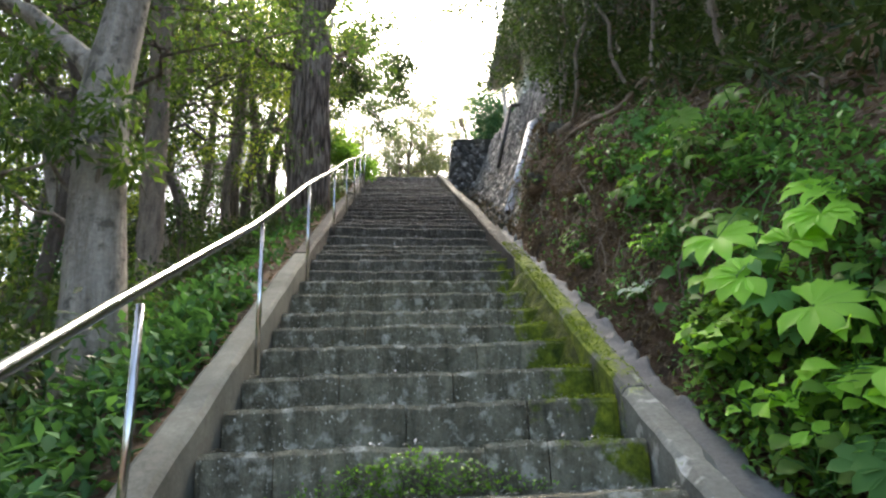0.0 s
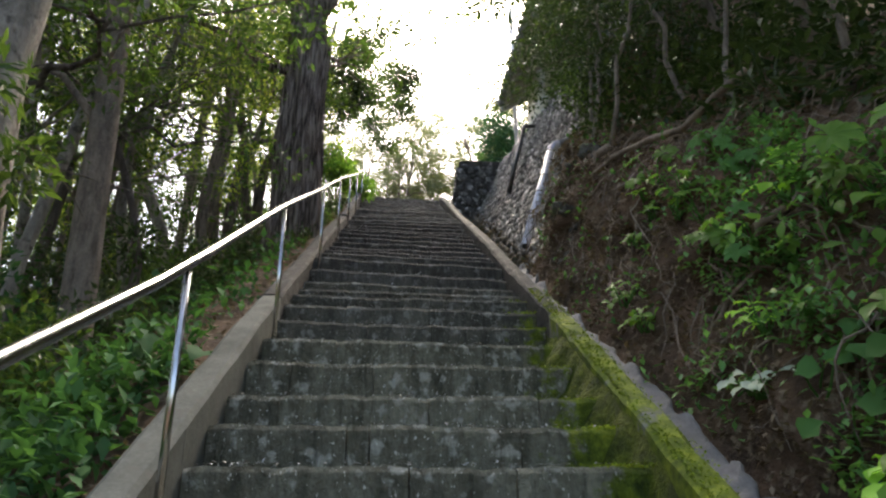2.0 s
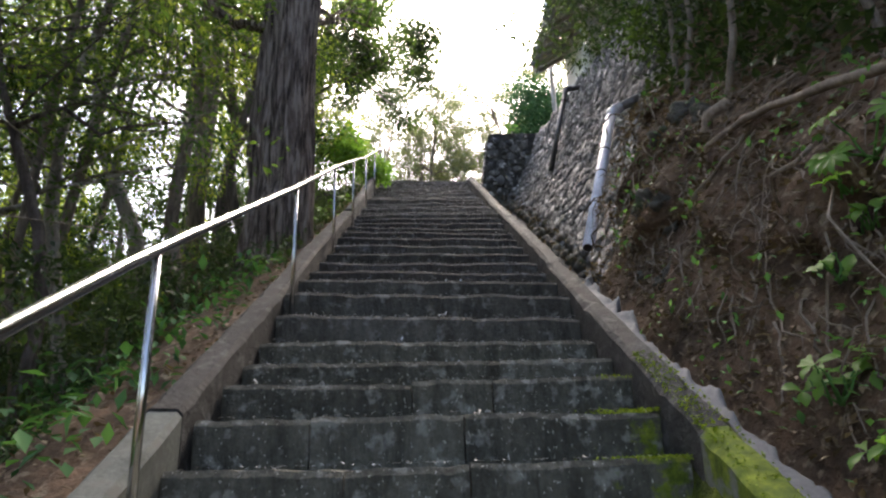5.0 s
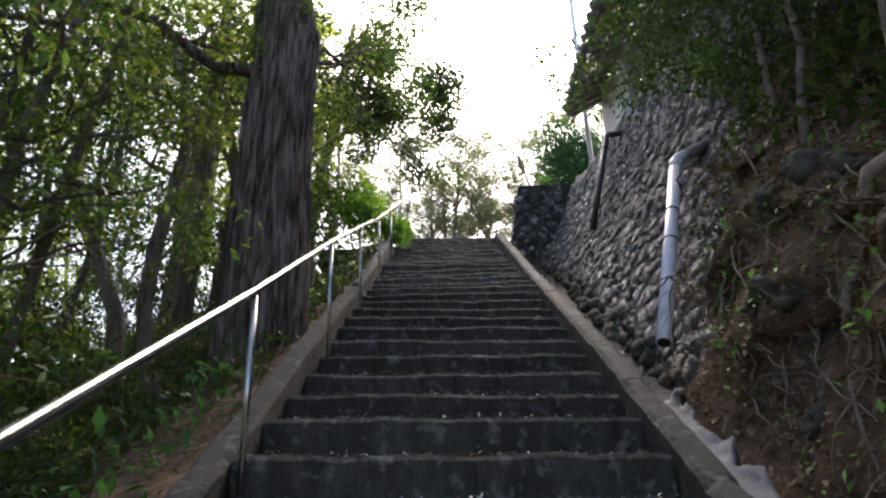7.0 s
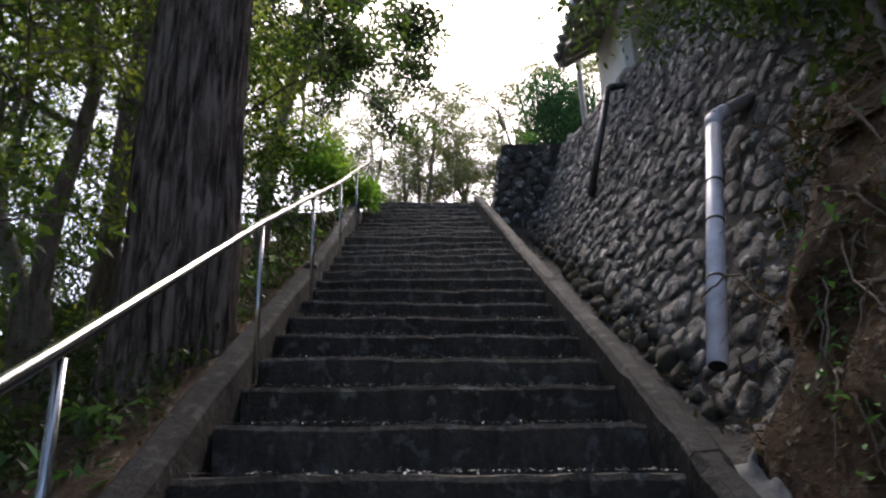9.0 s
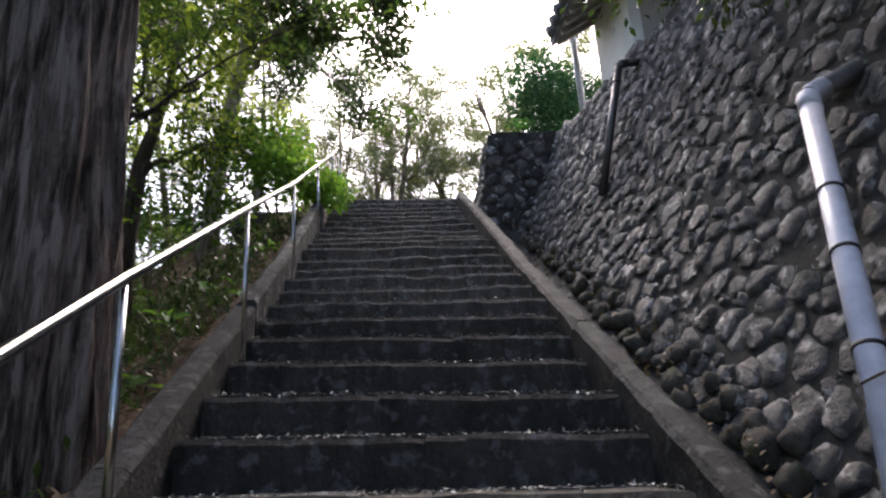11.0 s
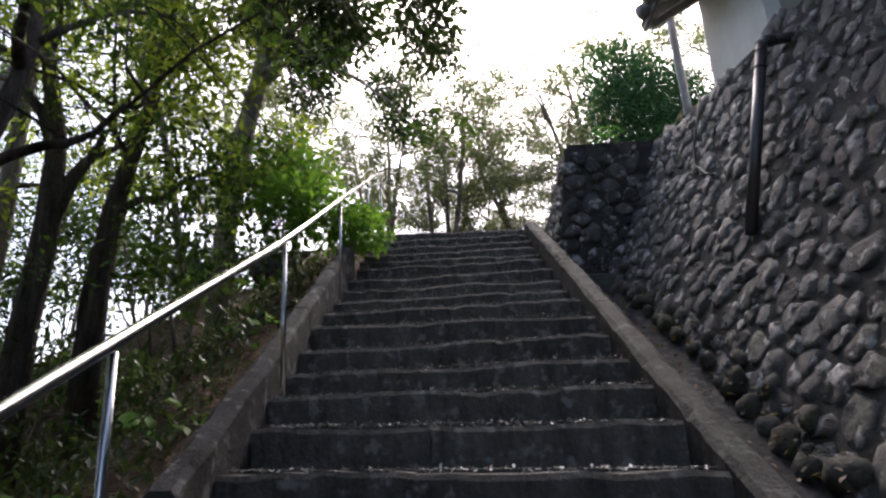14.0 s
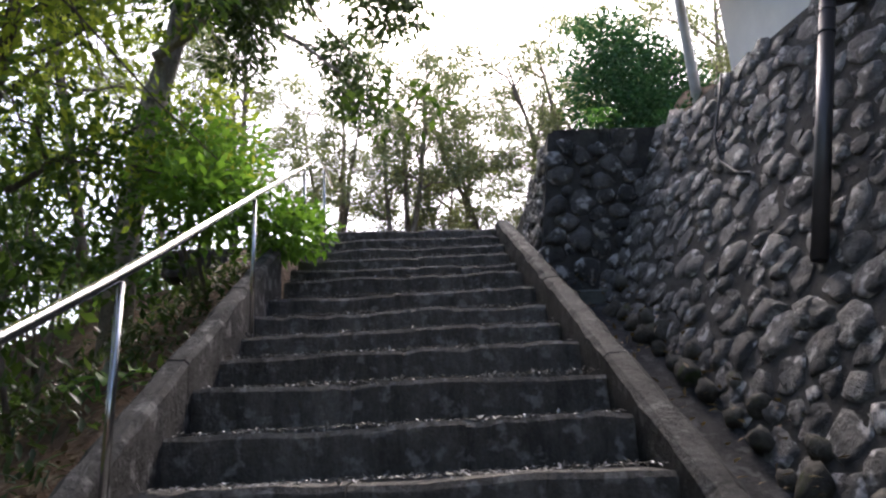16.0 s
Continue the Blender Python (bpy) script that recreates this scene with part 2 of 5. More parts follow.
def part(name, me, parent=None, label=""):
    ob = new(name, me)
    if parent is not None:
        ob.parent = parent
        ob.matrix_parent_inverse = parent.matrix_basis.inverted() if parent.parent is None else Matrix()
    return tagged(ob, label) if label else ob


def root_at(name, place, label, category, group="", kind=""):
    ob = new(name)
    ob.empty_display_size = 0.1
    ob.matrix_basis = Matrix.Translation(place)
    return tagged(ob, label, category, group, kind)


class Shell:
    """Collects vertices and faces of one mesh."""

    def __init__(self):
        self.v, self.f = [], []

    def tube(self, pts, radii, sides=8, rough=0.0, cap=True, ridge=0.0):
        pts = [Vector(p) for p in pts]
        base, up = len(self.v), Vector((0.31, 0.17, 0.93))
        for i, p in enumerate(pts):
            d = (pts[min(i + 1, len(pts) - 1)] - pts[max(i - 1, 0)]).normalized()
            s = d.cross(up)
            s = (d.cross(Vector((1, 0, 0))) if s.length < 0.2 else s).normalized()
            n = s.cross(d)
            for k in range(sides):
                a = 2 * math.pi * k / sides
                q = p + (s * math.cos(a) + n * math.sin(a)) * radii[i]
                if rough:
                    q += (q - p) * rough * noise.noise(Vector((q.x * 5, q.y * 5, q.z * 1.3)))
                if ridge:
                    q += (q - p) * ridge * (abs(noise.noise(Vector((q.x * 13, q.y * 13, q.z * 0.9)))) - 0.25)
                self.v.append(q)
        for i in range(len(pts) - 1):
            for k in range(sides):
                a, b = base + i * sides + k, base + i * sides + (k + 1) % sides
                self.f.append((a, b, b + sides, a + sides))
        if cap:
            self.f.append(tuple(base + k for k in reversed(range(sides))))
            self.f.append(tuple(base + (len(pts) - 1) * sides + k for k in range(sides)))
        return self

    def box(self, x0, x1, y0, y1, z0, z1, chamfer=0.01):
        b, c = len(self.v), chamfer
        for z, i in ((z0, 0), (z1 - c, 0), (z1, c)):
            self.v += [Vector(q) for q in ((x0 + i, y0 + i, z), (x1 - i, y0 + i, z), (x1 - i, y1 - i, z), (x0 + i, y1 - i, z))]
        self.f += [(b + 3, b + 2, b + 1, b), (b + 8, b + 9, b + 10, b + 11)]
        for r in (0, 4):
            for k in range(4):
                self.f.append((b + r + k, b + r + (k + 1) % 4, b + r + 4 + (k + 1) % 4, b + r + 4 + k))
        return self

    def sweep(self, sections):
        """Closed cross-sections of equal length joined in order, with both ends closed."""
        b, n = len(self.v), len(sections[0])
        for s in sections:
            self.v += [Vector(p) for p in s]
        for i in range(len(sections) - 1):
            for k in range(n):
                p, q = b + i * n + k, b + i * n + (k + 1) % n
                self.f.append((p, q, q + n, p + n))
        self.f += [tuple(b + k for k in reversed(range(n))), tuple(b + (len(sections) - 1) * n + k for k in range(n))]
        return self

    def mesh(self, name, material, smooth=False):
        return mesh_of(name, self.v, self.f, material, smooth)


def leaf_mesh(name, places, ways, length, width, material, fold=0.25, up=0.6, seed=1):
    """Many small folded leaves, each four corners and two faces: base, two sides, tip."""
    r = np.random.default_rng(seed)
    n = len(places)
    ways = ways / np.maximum(np.linalg.norm(ways, axis=1, keepdims=True), 1e-6)
    nor = r.normal(size=(n, 3)) + np.array([0, 0, up * 2.0])
    side = np.cross(ways, nor)
    side /= np.maximum(np.linalg.norm(side, axis=1, keepdims=True), 1e-6)
    nor = np.cross(side, ways)
    size = r.uniform(0.65, 1.25, (n, 1))
    L, W = length * size, width * size
    mid = places + ways * L * 0.45 + nor * W * fold
    v = np.stack([places, mid + side * W * 0.5, places + ways * L, mid - side * W * 0.5], 1).reshape(-1, 3)
    i = np.arange(n)[:, None] * 4
    tri = np.concatenate([i + [[0, 1, 2]], i + [[0, 2, 3]]], 1).reshape(-1, 3)
    me = bpy.data.meshes.new(name)
    me.vertices.add(len(v))
    me.vertices.foreach_set("co", v.astype(np.float32).ravel())
    me.loops.add(tri.size)
    me.loops.foreach_set("vertex_index", tri.astype(np.int32).ravel())
    me.polygons.add(len(tri))
    me.polygons.foreach_set("loop_start", np.arange(0, tri.size, 3, dtype=np.int32))
    me.update(calc_edges=True)
    me.materials.append(material)
    return me


def cloud(centres, radii, counts, flat=0.75, seed=1):
    """Points and outward ways in soft-edged clumps."""
    r = np.random.default_rng(seed)
    ps, ws = [], []
    for c, rad, k in zip(centres, radii, counts):
        d = r.normal(size=(k, 3))
        d /= np.linalg.norm(d, axis=1, keepdims=True)
        q = d * rad * (r.uniform(0.05, 1.0, (k, 1)) ** 0.55) * np.array([1, 1, flat])
        ps.append(np.array(c) + q)
        ws.append(d + r.normal(size=(k, 3)) * 0.7 + np.array([0, 0, -0.25]))
    return np.concatenate(ps), np.concatenate(ws)


# ---- plan: the line of the nosings ----
SLOPE = [(-4.50, -2.475), (2.50, 1.385), (4.25, 2.36), (6.33, 3.44), (8.12, 4.40), (9.70, 5.205), (11.41, 6.06), (13.12, 6.98), (16.0, 8.50)]
AY, AZ = (np.array(c, float) for c in zip(*SLOPE))
TOP_Y, TOP_Z, FOOT_Z = 16.0, 8.50, -2.67
X_LEFT = -0.80


def zn(y):
    return float(np.interp(y, AY, AZ))


def x_right(y):
    return 0.955 + 0.011 * (min(y, 13.0) - 2.4)


# each nosing from the creeping plant's tread up: going and height at the middle of the flight
NOSINGS = [(2.50, 1.38), (2.95, 1.60), (3.26, 1.77), (3.55, 1.93), (3.95, 2.155), (4.31, 2.35), (4.70, 2.55), (4.98, 2.735), (5.31, 2.905), (5.61, 3.03),
           (5.92, 3.18), (6.26, 3.39), (6.48, 3.575), (6.91, 3.785), (7.31, 3.965), (7.74, 4.165), (8.14, 4.365), (8.50, 4.56), (8.86, 4.755), (9.21, 4.945),
           (9.65, 5.145), (10.0, 5.335), (10.29, 5.505), (10.60, 5.675), (11.02, 5.865), (11.33, 6.04), (11.69, 6.21), (12.08, 6.405), (12.41, 6.61), (12.84, 6.81),
           (13.26, 6.99), (13.62, 7.175), (14.0, 7.375), (14.50, 7.62), (14.76, 7.76), (15.10, 7.95), (15.42, 8.13), (15.72, 8.31), (16.0, 8.48)]
TILT_K, TILT_Z = (0, 9, 12, 16, 19, 24, 26, 28, 31, 38), (0, 0, -0.04, -0.055, -0.085, -0.09, 0, 0.01, 0.06, 0.05)
SKEW_K, SKEW_Y = (0, 5, 12, 15, 20, 22, 24, 26, 28, 31, 38), (0, 0.16, 0.12, 0.0, -0.06, -0.2, -0.2, 0, 0.1, 0.26, 0.2)


def step_line(k, x=0.1):
    """Going and height of the nosing of step k at x; the flight is neither level nor square everywhere."""
    f = (x - 0.1) / 1.86
    if k < 0:
        return 2.50 + 0.35 * k, 1.385 + 0.193 * k
    y, z = NOSINGS[min(k, 38)]
    over = max(0, k - 38)
    return y + 0.36 * over + f * float(np.interp(k, SKEW_K, SKEW_Y)), z + f * float(np.interp(k, TILT_K, TILT_Z))


def tread_at(x, y):
    """Height of the tread under a place on the flight."""
    return max((step_line(k, x)[1] for k in range(-20, 39) if step_line(k, x)[0] <= y), default=FOOT_Z)


def wall_x(y, z):
    """The leaning face of the cobble wall."""
    r = z - zn(min(y, 15.0)) + 0.2
    return 1.94 + 0.47 * min(r, 0.9) + 0.37 * max(r - 0.9, 0.0) - 0.07 * min(max((12.5 - y) / 2.0, 0.0), 1.0)


WALL_TOP = 8.95


# ---- ground: one sheet ----
def smooth01(v, lo, hi):
    v = min(max((v - lo) / (hi - lo), 0), 1)
    return v * v * (3 - 2 * v)


LEFT = [(-400, -40), (-60, -26), (-25, -16.5), (-14, -9.8), (-8, -5.4), (-5, -3.05), (-3.2, -1.55), (-2.2, -0.72), (-1.5, -0.2), (-0.99, -0.03), (-0.9, -0.35)]
BANK = [(1.05, -0.5), (1.15, -0.46), (1.46, -0.42), (1.6, -0.06), (1.73, 0.42), (1.92, 1.08), (2.15, 1.45), (2.75, 1.95), (3.8, 2.6), (6.0, 3.5), (12, 5.5), (60, 12), (400, 20)]


def profile(y):
    base = zn(y)
    left = [(x, base + r) for x, r in LEFT]
    bank = [(x, base + r) for x, r in BANK]
    f = smooth01(y, 7.5, 8.9)
    top = WALL_TOP
    rels = [0.3, 0.9, 1.5]
    back = [(1.05, base - 0.5), (1.15, base - 0.6), (1.62, base - 0.58), (2.0, base - 0.5)]
    back += [(wall_x(y, base + r) + 0.3, base + r) for r in rels]
    edge = wall_x(y, top) + 0.12
    back += [(edge, top - 0.06), (edge + 0.9, top + 0.05), (edge + 3.0, top + 0.1), (edge + 9, top + 1.2), (60, 14), (400, 20)]
    right = [(a[0] * (1 - f) + b[0] * f, a[1] * (1 - f) + b[1] * f) for a, b in zip(bank, back)]
    g = smooth01(y, 15.2, 18.0)      # beyond the top of the steps
    right = [(x, z * (1 - g) + (TOP_Z - 0.05 if x < 2 else 8.9) * g) for x, z in right]
    left = [(x, z * (1 - g) + (TOP_Z - 0.05 + 0.35 * min(x + 3, 0) * (1 if x > -14 else 0.6)) * g) for x, z in left]
    return left + right


def fine_profile(y):
    prof, out = profile(y), []
    for (xa, za), (xb, zb) in zip(prof, prof[1:]):
        n = 1 if abs(xb - xa) > 12 else 5 if abs(xb - xa) < 3 else 3
        out += [(xa + (xb - xa) * i / n, za + (zb - za) * i / n) for i in range(n)]
    return out + [prof[-1]]


YS = [-400, -150, -60, -25, -14, -9, -7] + list(np.arange(-6, 18.01, 0.14)) + list(np.arange(18.4, 30, 0.8)) + [32, 36, 45, 60, 120, 400]
gv, gf = [], []
cols = len(fine_profile(0))
for y in YS:
    for x, z in fine_profile(y):
        amp = 0.0 if -1.05 < x < 1.5 else 0.2 * smooth01(x, 1.48, 1.75) if x < 4 and y < 8.7 and x > 0 else 0.03 if x > 0 and y > 8.7 and x < 8 else 0.12
        p = Vector((x * 2.2, y * 2.2, z * 2.2))
        d = (noise.fractal(p, 0.7, 2.1, 5) if amp else 0) * amp
        gv.append((x + d * (0.9 if x > 1.5 and y < 8.5 else 0), y, z + d * 0.7))
for j in range(len(YS) - 1):
    for i in range(cols - 1):
        a = j * cols + i
        gf.append((a, a + 1, a + cols + 1, a + cols))
ground = tagged(new("ground", mesh_of("ground", gv, gf, M_SOIL, True)), "brown earth slope with roots and leaf litter", "ground", kind="structure")


def bank_point(y, rel, out=0.0):
    """A place on the uneven face of the earth bank, out metres in front of it."""
    x = float(np.interp(rel, [p[1] for p in BANK], [p[0] for p in BANK]))
    z = zn(y) + rel
    amp = 0.2 * smooth01(x, 1.48, 1.75) if x < 4 else 0.12
    d = noise.fractal(Vector((x * 2.2, y * 2.2, z * 2.2)), 0.7, 2.1, 5) * amp
    return (x + d * 0.9 - out, y, z + d * 0.7 + out * 0.3)


def bank_rel(x):
    return float(np.interp(x, [p[0] for p in BANK], [p[1] for p in BANK]))

# ---- steps, landing, kerbs, gutter ----
stairs = root_at("stairs", (0, -4.5, FOOT_Z), "long flight of worn grey stone steps with leaf litter", "stairs", kind="structure")
landing = Shell().box(-2.5, 1.1, TOP_Y + 0.42, 30, TOP_Z - 0.3, TOP_Z, 0.01)
tagged(new("landing", landing.mesh("landing", M_STEP_SHADED)), "earth and stone landing above the steps", "landing", kind="structure")
tagged(new("ground_foot", Shell().box(-3, 1.1, -12, -4.4, FOOT_Z - 0.3, FOOT_Z, 0.01).mesh("ground_foot", M_STEP)), "paved foot of the steps", "pavement", kind="structure")
core = Shell()
core.sweep([[(x, -4.45, FOOT_Z - 0.4), (x, -4.45, FOOT_Z - 0.02), (x, 16.2, TOP_Z - 0.22), (x, 16.2, TOP_Z - 0.7)] for x in (X_LEFT - 0.02, 1.12)])
part("stair_core", core.mesh("stair_core", M_MORTAR), stairs)


def step_block(k, x0, x1, low, dy, dz, seed):
    """One stone of step k from x0 to x1, its foot at height low, with a worn, wavering nosing."""
    n = 12 if k < 12 else 9
    worn = 1.0 if k < 24 else 1.5
    secs = []
    for i in range(n + 1):
        x = x0 + (x1 - x0) * i / n
        y0, z1 = step_line(k, x)
        y1 = step_line(k + 1, x)[0] + 0.05
        y0, z1 = y0 + dy, z1 + dz
        e = worn * (0.02 * noise.noise(Vector((x * 2.3, seed * 3.1, 0))) + 0.014 * noise.noise(Vector((x * 11, seed * 1.7, 4))))
        h = worn * (0.014 * noise.noise(Vector((x * 1.9, seed * 2.3, 8))) + 0.012 * noise.noise(Vector((x * 12, seed, 2))))
        pinch = 0.007 if i in (0, n) else 0.0
        secs.append([(x, y0 + e + 0.006 + pinch, low), (x, y0 + e + pinch, z1 - 0.022 + h), (x, y0 + e + 0.018 + pinch, z1 + h - pinch * 0.6), (x, y1, z1 + h * 0.5), (x, y1, low)])
    return Shell().sweep(secs)


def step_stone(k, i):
    """The stone's material: pale and lichened below, tree shade coloured into the middle copies, sky light into the
    upper.
    """
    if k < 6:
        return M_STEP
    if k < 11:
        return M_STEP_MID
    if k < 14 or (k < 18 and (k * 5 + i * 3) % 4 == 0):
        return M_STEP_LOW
    return M_STEP_SHADED if k < 23 else M_STEP_UPPER


for k in range(-20, 39):
    y, z = step_line(k)
    low = (min(step_line(k - 1, x)[1] for x in (X_LEFT, 1.0)) if k > -20 else FOOT_Z) - 0.05
    w = x_right(y)
    cuts = [X_LEFT] + sorted(X_LEFT + (w - X_LEFT) * (q + rng.uniform(-0.14, 0.14)) for q in ((0.5,) if k > 9 else (0.34, 0.68) if rng.random() < 0.5 else (0.5,) if rng.random() < 0.6 else (0.22, 0.5, 0.78))) + [w]
    gap = 0.003 if k < 9 else 0.001
    for i, (a, b) in enumerate(zip(cuts, cuts[1:])):
        dy, dz = rng.uniform(-0.008, 0.008), rng.uniform(-0.004, 0.004)
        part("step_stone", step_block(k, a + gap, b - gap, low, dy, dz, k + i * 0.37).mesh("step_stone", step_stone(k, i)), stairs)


def kerb(name, label, inner, outer, y0, y1, lift, drop, material, piece, upper_material, wear):
    """A sloping kerb of cast lengths butted end to end."""
    ob = root_at(name, (inner(y0), y0, zn(y0)), label, "kerb", kind="structure")
    n = max(1, round((y1 - y0) / piece))
    for j in range(n):
        a, b = y0 + (y1 - y0) * j / n, y0 + (y1 - y0) * (j + 1) / n - 0.005
        secs, m = [], 18
        off = rng.uniform(-0.008, 0.008)
        for i in range(m + 1):
            y = a + (b - a) * i / m
            xs = inner(y0)
            chip = 0.02 + 0.05 * max(0.0, noise.noise(Vector((y * 7, 3, xs)))) * wear
            zt = zn(y) + lift(y) + 0.009 * noise.noise(Vector((y * 2, 5, 1))) + 0.009 * noise.noise(Vector((y * 9, 5, xs))) + off
            xi, xo = inner(y), outer(y)
            s = 1 if xo > xi else -1
            wob = 0.008 * noise.noise(Vector((y * 3, 9, xs))) + 0.006 * noise.noise(Vector((y * 14, 9, xs))) * wear
            secs.append([(xi + wob, y, zt - drop), (xi + wob, y, zt - chip), (xi + wob + s * chip, y, zt), (xo - s * (0.015 + chip) + wob, y, zt + 0.003), (xo + wob, y, zt - chip * 1.6), (xo, y, zt - drop)])
        part("kerb_stone", Shell().sweep(secs).mesh("kerb_stone", material if a < 4.6 else M_KERB_DARK if a < 9.6 else upper_material), ob)
    return ob


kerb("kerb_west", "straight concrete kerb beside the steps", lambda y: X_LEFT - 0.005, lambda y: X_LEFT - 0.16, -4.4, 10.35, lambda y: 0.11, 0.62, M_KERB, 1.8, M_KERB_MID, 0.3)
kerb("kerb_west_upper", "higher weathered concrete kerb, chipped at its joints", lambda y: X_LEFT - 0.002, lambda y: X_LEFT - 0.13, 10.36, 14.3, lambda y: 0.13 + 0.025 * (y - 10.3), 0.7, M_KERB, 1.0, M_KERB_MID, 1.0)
kerb("kerb_east", "low mossy concrete kerb beside the gutter", lambda y: x_right(y) + 0.004, lambda y: x_right(y) + 0.15, -4.4, 16.4, lambda y: 0.055, 0.62, M_KERBR, 1.3, M_KERB_DARK, 0.9)

secs = []
for y in np.arange(-4.4, 14.8, 0.025):
    f = smooth01(y, 7.6, 8.6)
    e = (1.40 + 0.12 * abs(noise.noise(Vector((y * 2.6, 3, 1)))) + 0.025 * noise.noise(Vector((y * 17, 7, 2)))) * (1 - f) + 1.82 * f
    x0, z = x_right(y) + 0.152, zn(y) - 0.25 - 0.24 * f
    lip = (0.015 + 0.12 * abs(noise.noise(Vector((y * 4.2, 1, 6)))) + 0.035 * noise.noise(Vector((y * 19, 2, 6)))) * (1 - 0.7 * f)
    secs.append([(x0, y, z - 0.1), (x0, y, z), (e - 0.1, y, z + 0.01), (e - 0.022, y, z + 0.02), (e - 0.006, y, z + max(lip, 0.022)), (e + 0.008, y, z + max(lip, 0.022) - 0.003), (e + 0.014, y, z - 0.1)])
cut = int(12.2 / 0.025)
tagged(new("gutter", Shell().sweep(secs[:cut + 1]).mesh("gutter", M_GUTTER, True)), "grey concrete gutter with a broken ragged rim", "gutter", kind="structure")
# Upper stretch: dirt and the wall's shade are both in this dark colour.
tagged(new("gutter_upper", Shell().sweep(secs[cut:]).mesh("gutter_upper", M_KERB_DARK)), "dirty concrete gutter, darkened for shade under the cobble wall", "gutter", kind="structure")

# moss and silt heaped in the corner between the steps and the mossy kerb
secs = []
for y in np.arange(2.55, 4.85, 0.02):
    full = smooth01(y, 2.55, 3.1) * smooth01(y, 4.85, 4.2)
    wide = (0.05 + 0.13 * full) * (1 + 0.8 * noise.noise(Vector((y * 3.1, 8, 3))) + 0.4 * noise.noise(Vector((y * 9, 8, 3))))
    xr, row = x_right(y) + 0.03, []
    for i in range(9):
        u = i / 8
        bump = 0.03 * noise.noise(Vector((y * 8, u * 2, 5))) + 0.022 * noise.noise(Vector((y * 24, u * 6, 7)))
        row.append((xr - wide * (1 - u), y, zn(y) - 0.24 + 0.295 * u ** 1.25 * (0.6 + 0.4 * full) + bump * math.sin(math.pi * min(u + 0.15, 1))))
    secs.append(row + [(xr, y, zn(y) - 0.35), (xr - wide, y, zn(y) - 0.35)])
tagged(new("moss_bank", Shell().sweep(secs).mesh("moss_bank", M_MOSSBANK, True)), "thick yellow-green moss heaped against the kerb", "moss", kind="stuff")

# ---- stainless handrail ----
rail = root_at("handrail", (-0.74, -0.7, zn(-0.7)), "polished stainless steel tube handrail on slender posts", "handrail")


def rail_x(y):
    return -0.742 - 0.055 * max(0, 2.4 - y) / 1.2 * (1 if y > 0 else 0) - (0.11 if y <= 0 else 0)


POSTS = [-2.45, -0.70, 1.13, 2.55, 4.29, 6.37, 8.17, 9.75, 11.45, 13.17, 14.95, 16.25]
for y in POSTS:
    z = zn(y) - 0.02
    lean = 0.012 * noise.noise(Vector((y, 2, 2)))
    x = rail_x(y)
    post = part("post", Shell().tube([(x, y, z), (x + lean, y, z + 0.81)], [0.0138, 0.0138], 12).mesh("post", M_STEEL, True), rail)
line = [(rail_x(y), y, zn(y) + 0.815 + 0.02 * max(0, min(2.4 - y, 1.5)) + (0.02 if y > 15 else 0)) for y in np.arange(-4.0, 16.3, 0.45)]
line += [(-0.742, 16.5, TOP_Z + 0.86), (-0.742, 16.9, TOP_Z + 0.87)]
part("rail", Shell().tube(line, [0.0192] * len(line), 14).mesh("rail", M_STEEL, True), rail)


# ---- cobble walls ----
def cells(u0, u1, v0, v1, step, turn, stretch, seed, inside=lambda u, v: True):
    """Rounded polygons that fill a sheet: cells of jittered points, each shrunk from its neighbours."""
    r = np.random.default_rng(seed)
    ca, sa = math.cos(turn), math.sin(turn)
    pts = []
    span_u = max(u1 - u0, v1 - v0) * 1.2
    n = int(span_u / step) + 2
    cu, cv = (u0 + u1) / 2, (v0 + v1) / 2
    for i in range(-n, n):
        for j in range(-n, n):
            a = (i + (j % 2) * 0.5 + r.uniform(-0.42, 0.42)) * step * stretch
            b = (j + r.uniform(-0.42, 0.42)) * step * 0.9
            u, v = cu + a * ca - b * sa, cv + a * sa + b * ca
            if u0 - step < u < u1 + step and v0 - step < v < v1 + step:
                pts.append((u, v))
    pts = np.array(pts)
    heft = r.uniform(0.42, 1.7, len(pts))
    out = []
    for k, p in enumerate(pts):
        if not (u0 <= p[0] <= u1 and v0 <= p[1] <= v1 and inside(*p)):
            continue
        d = pts - p
        near = np.argsort((d ** 2).sum(1))[1:15]
        ang = np.linspace(0, 2 * math.pi, 40, endpoint=False)
        ray = np.stack([np.cos(ang), np.sin(ang)], 1)
        reach = np.full(40, step * 1.5)
        for o in near:
            q = d[o]
            proj = ray @ q
            half = (q @ q) * heft[k] / (heft[k] + heft[o])
            with np.errstate(divide="ignore", invalid="ignore"):
                reach = np.minimum(reach, np.where(proj > 1e-6, half / proj, 9))
        gap = r.uniform(0.004, 0.014)
        reach = np.maximum(reach - gap, 0.02)
        for _ in range(2):
            reach = 0.5 * reach + 0.25 * (np.roll(reach, 1) + np.roll(reach, -1))
        poly = p + ray[::4] * reach[::4, None] * r.uniform(0.84, 1.06, (10, 1))
        out.append((p, poly))
    return out


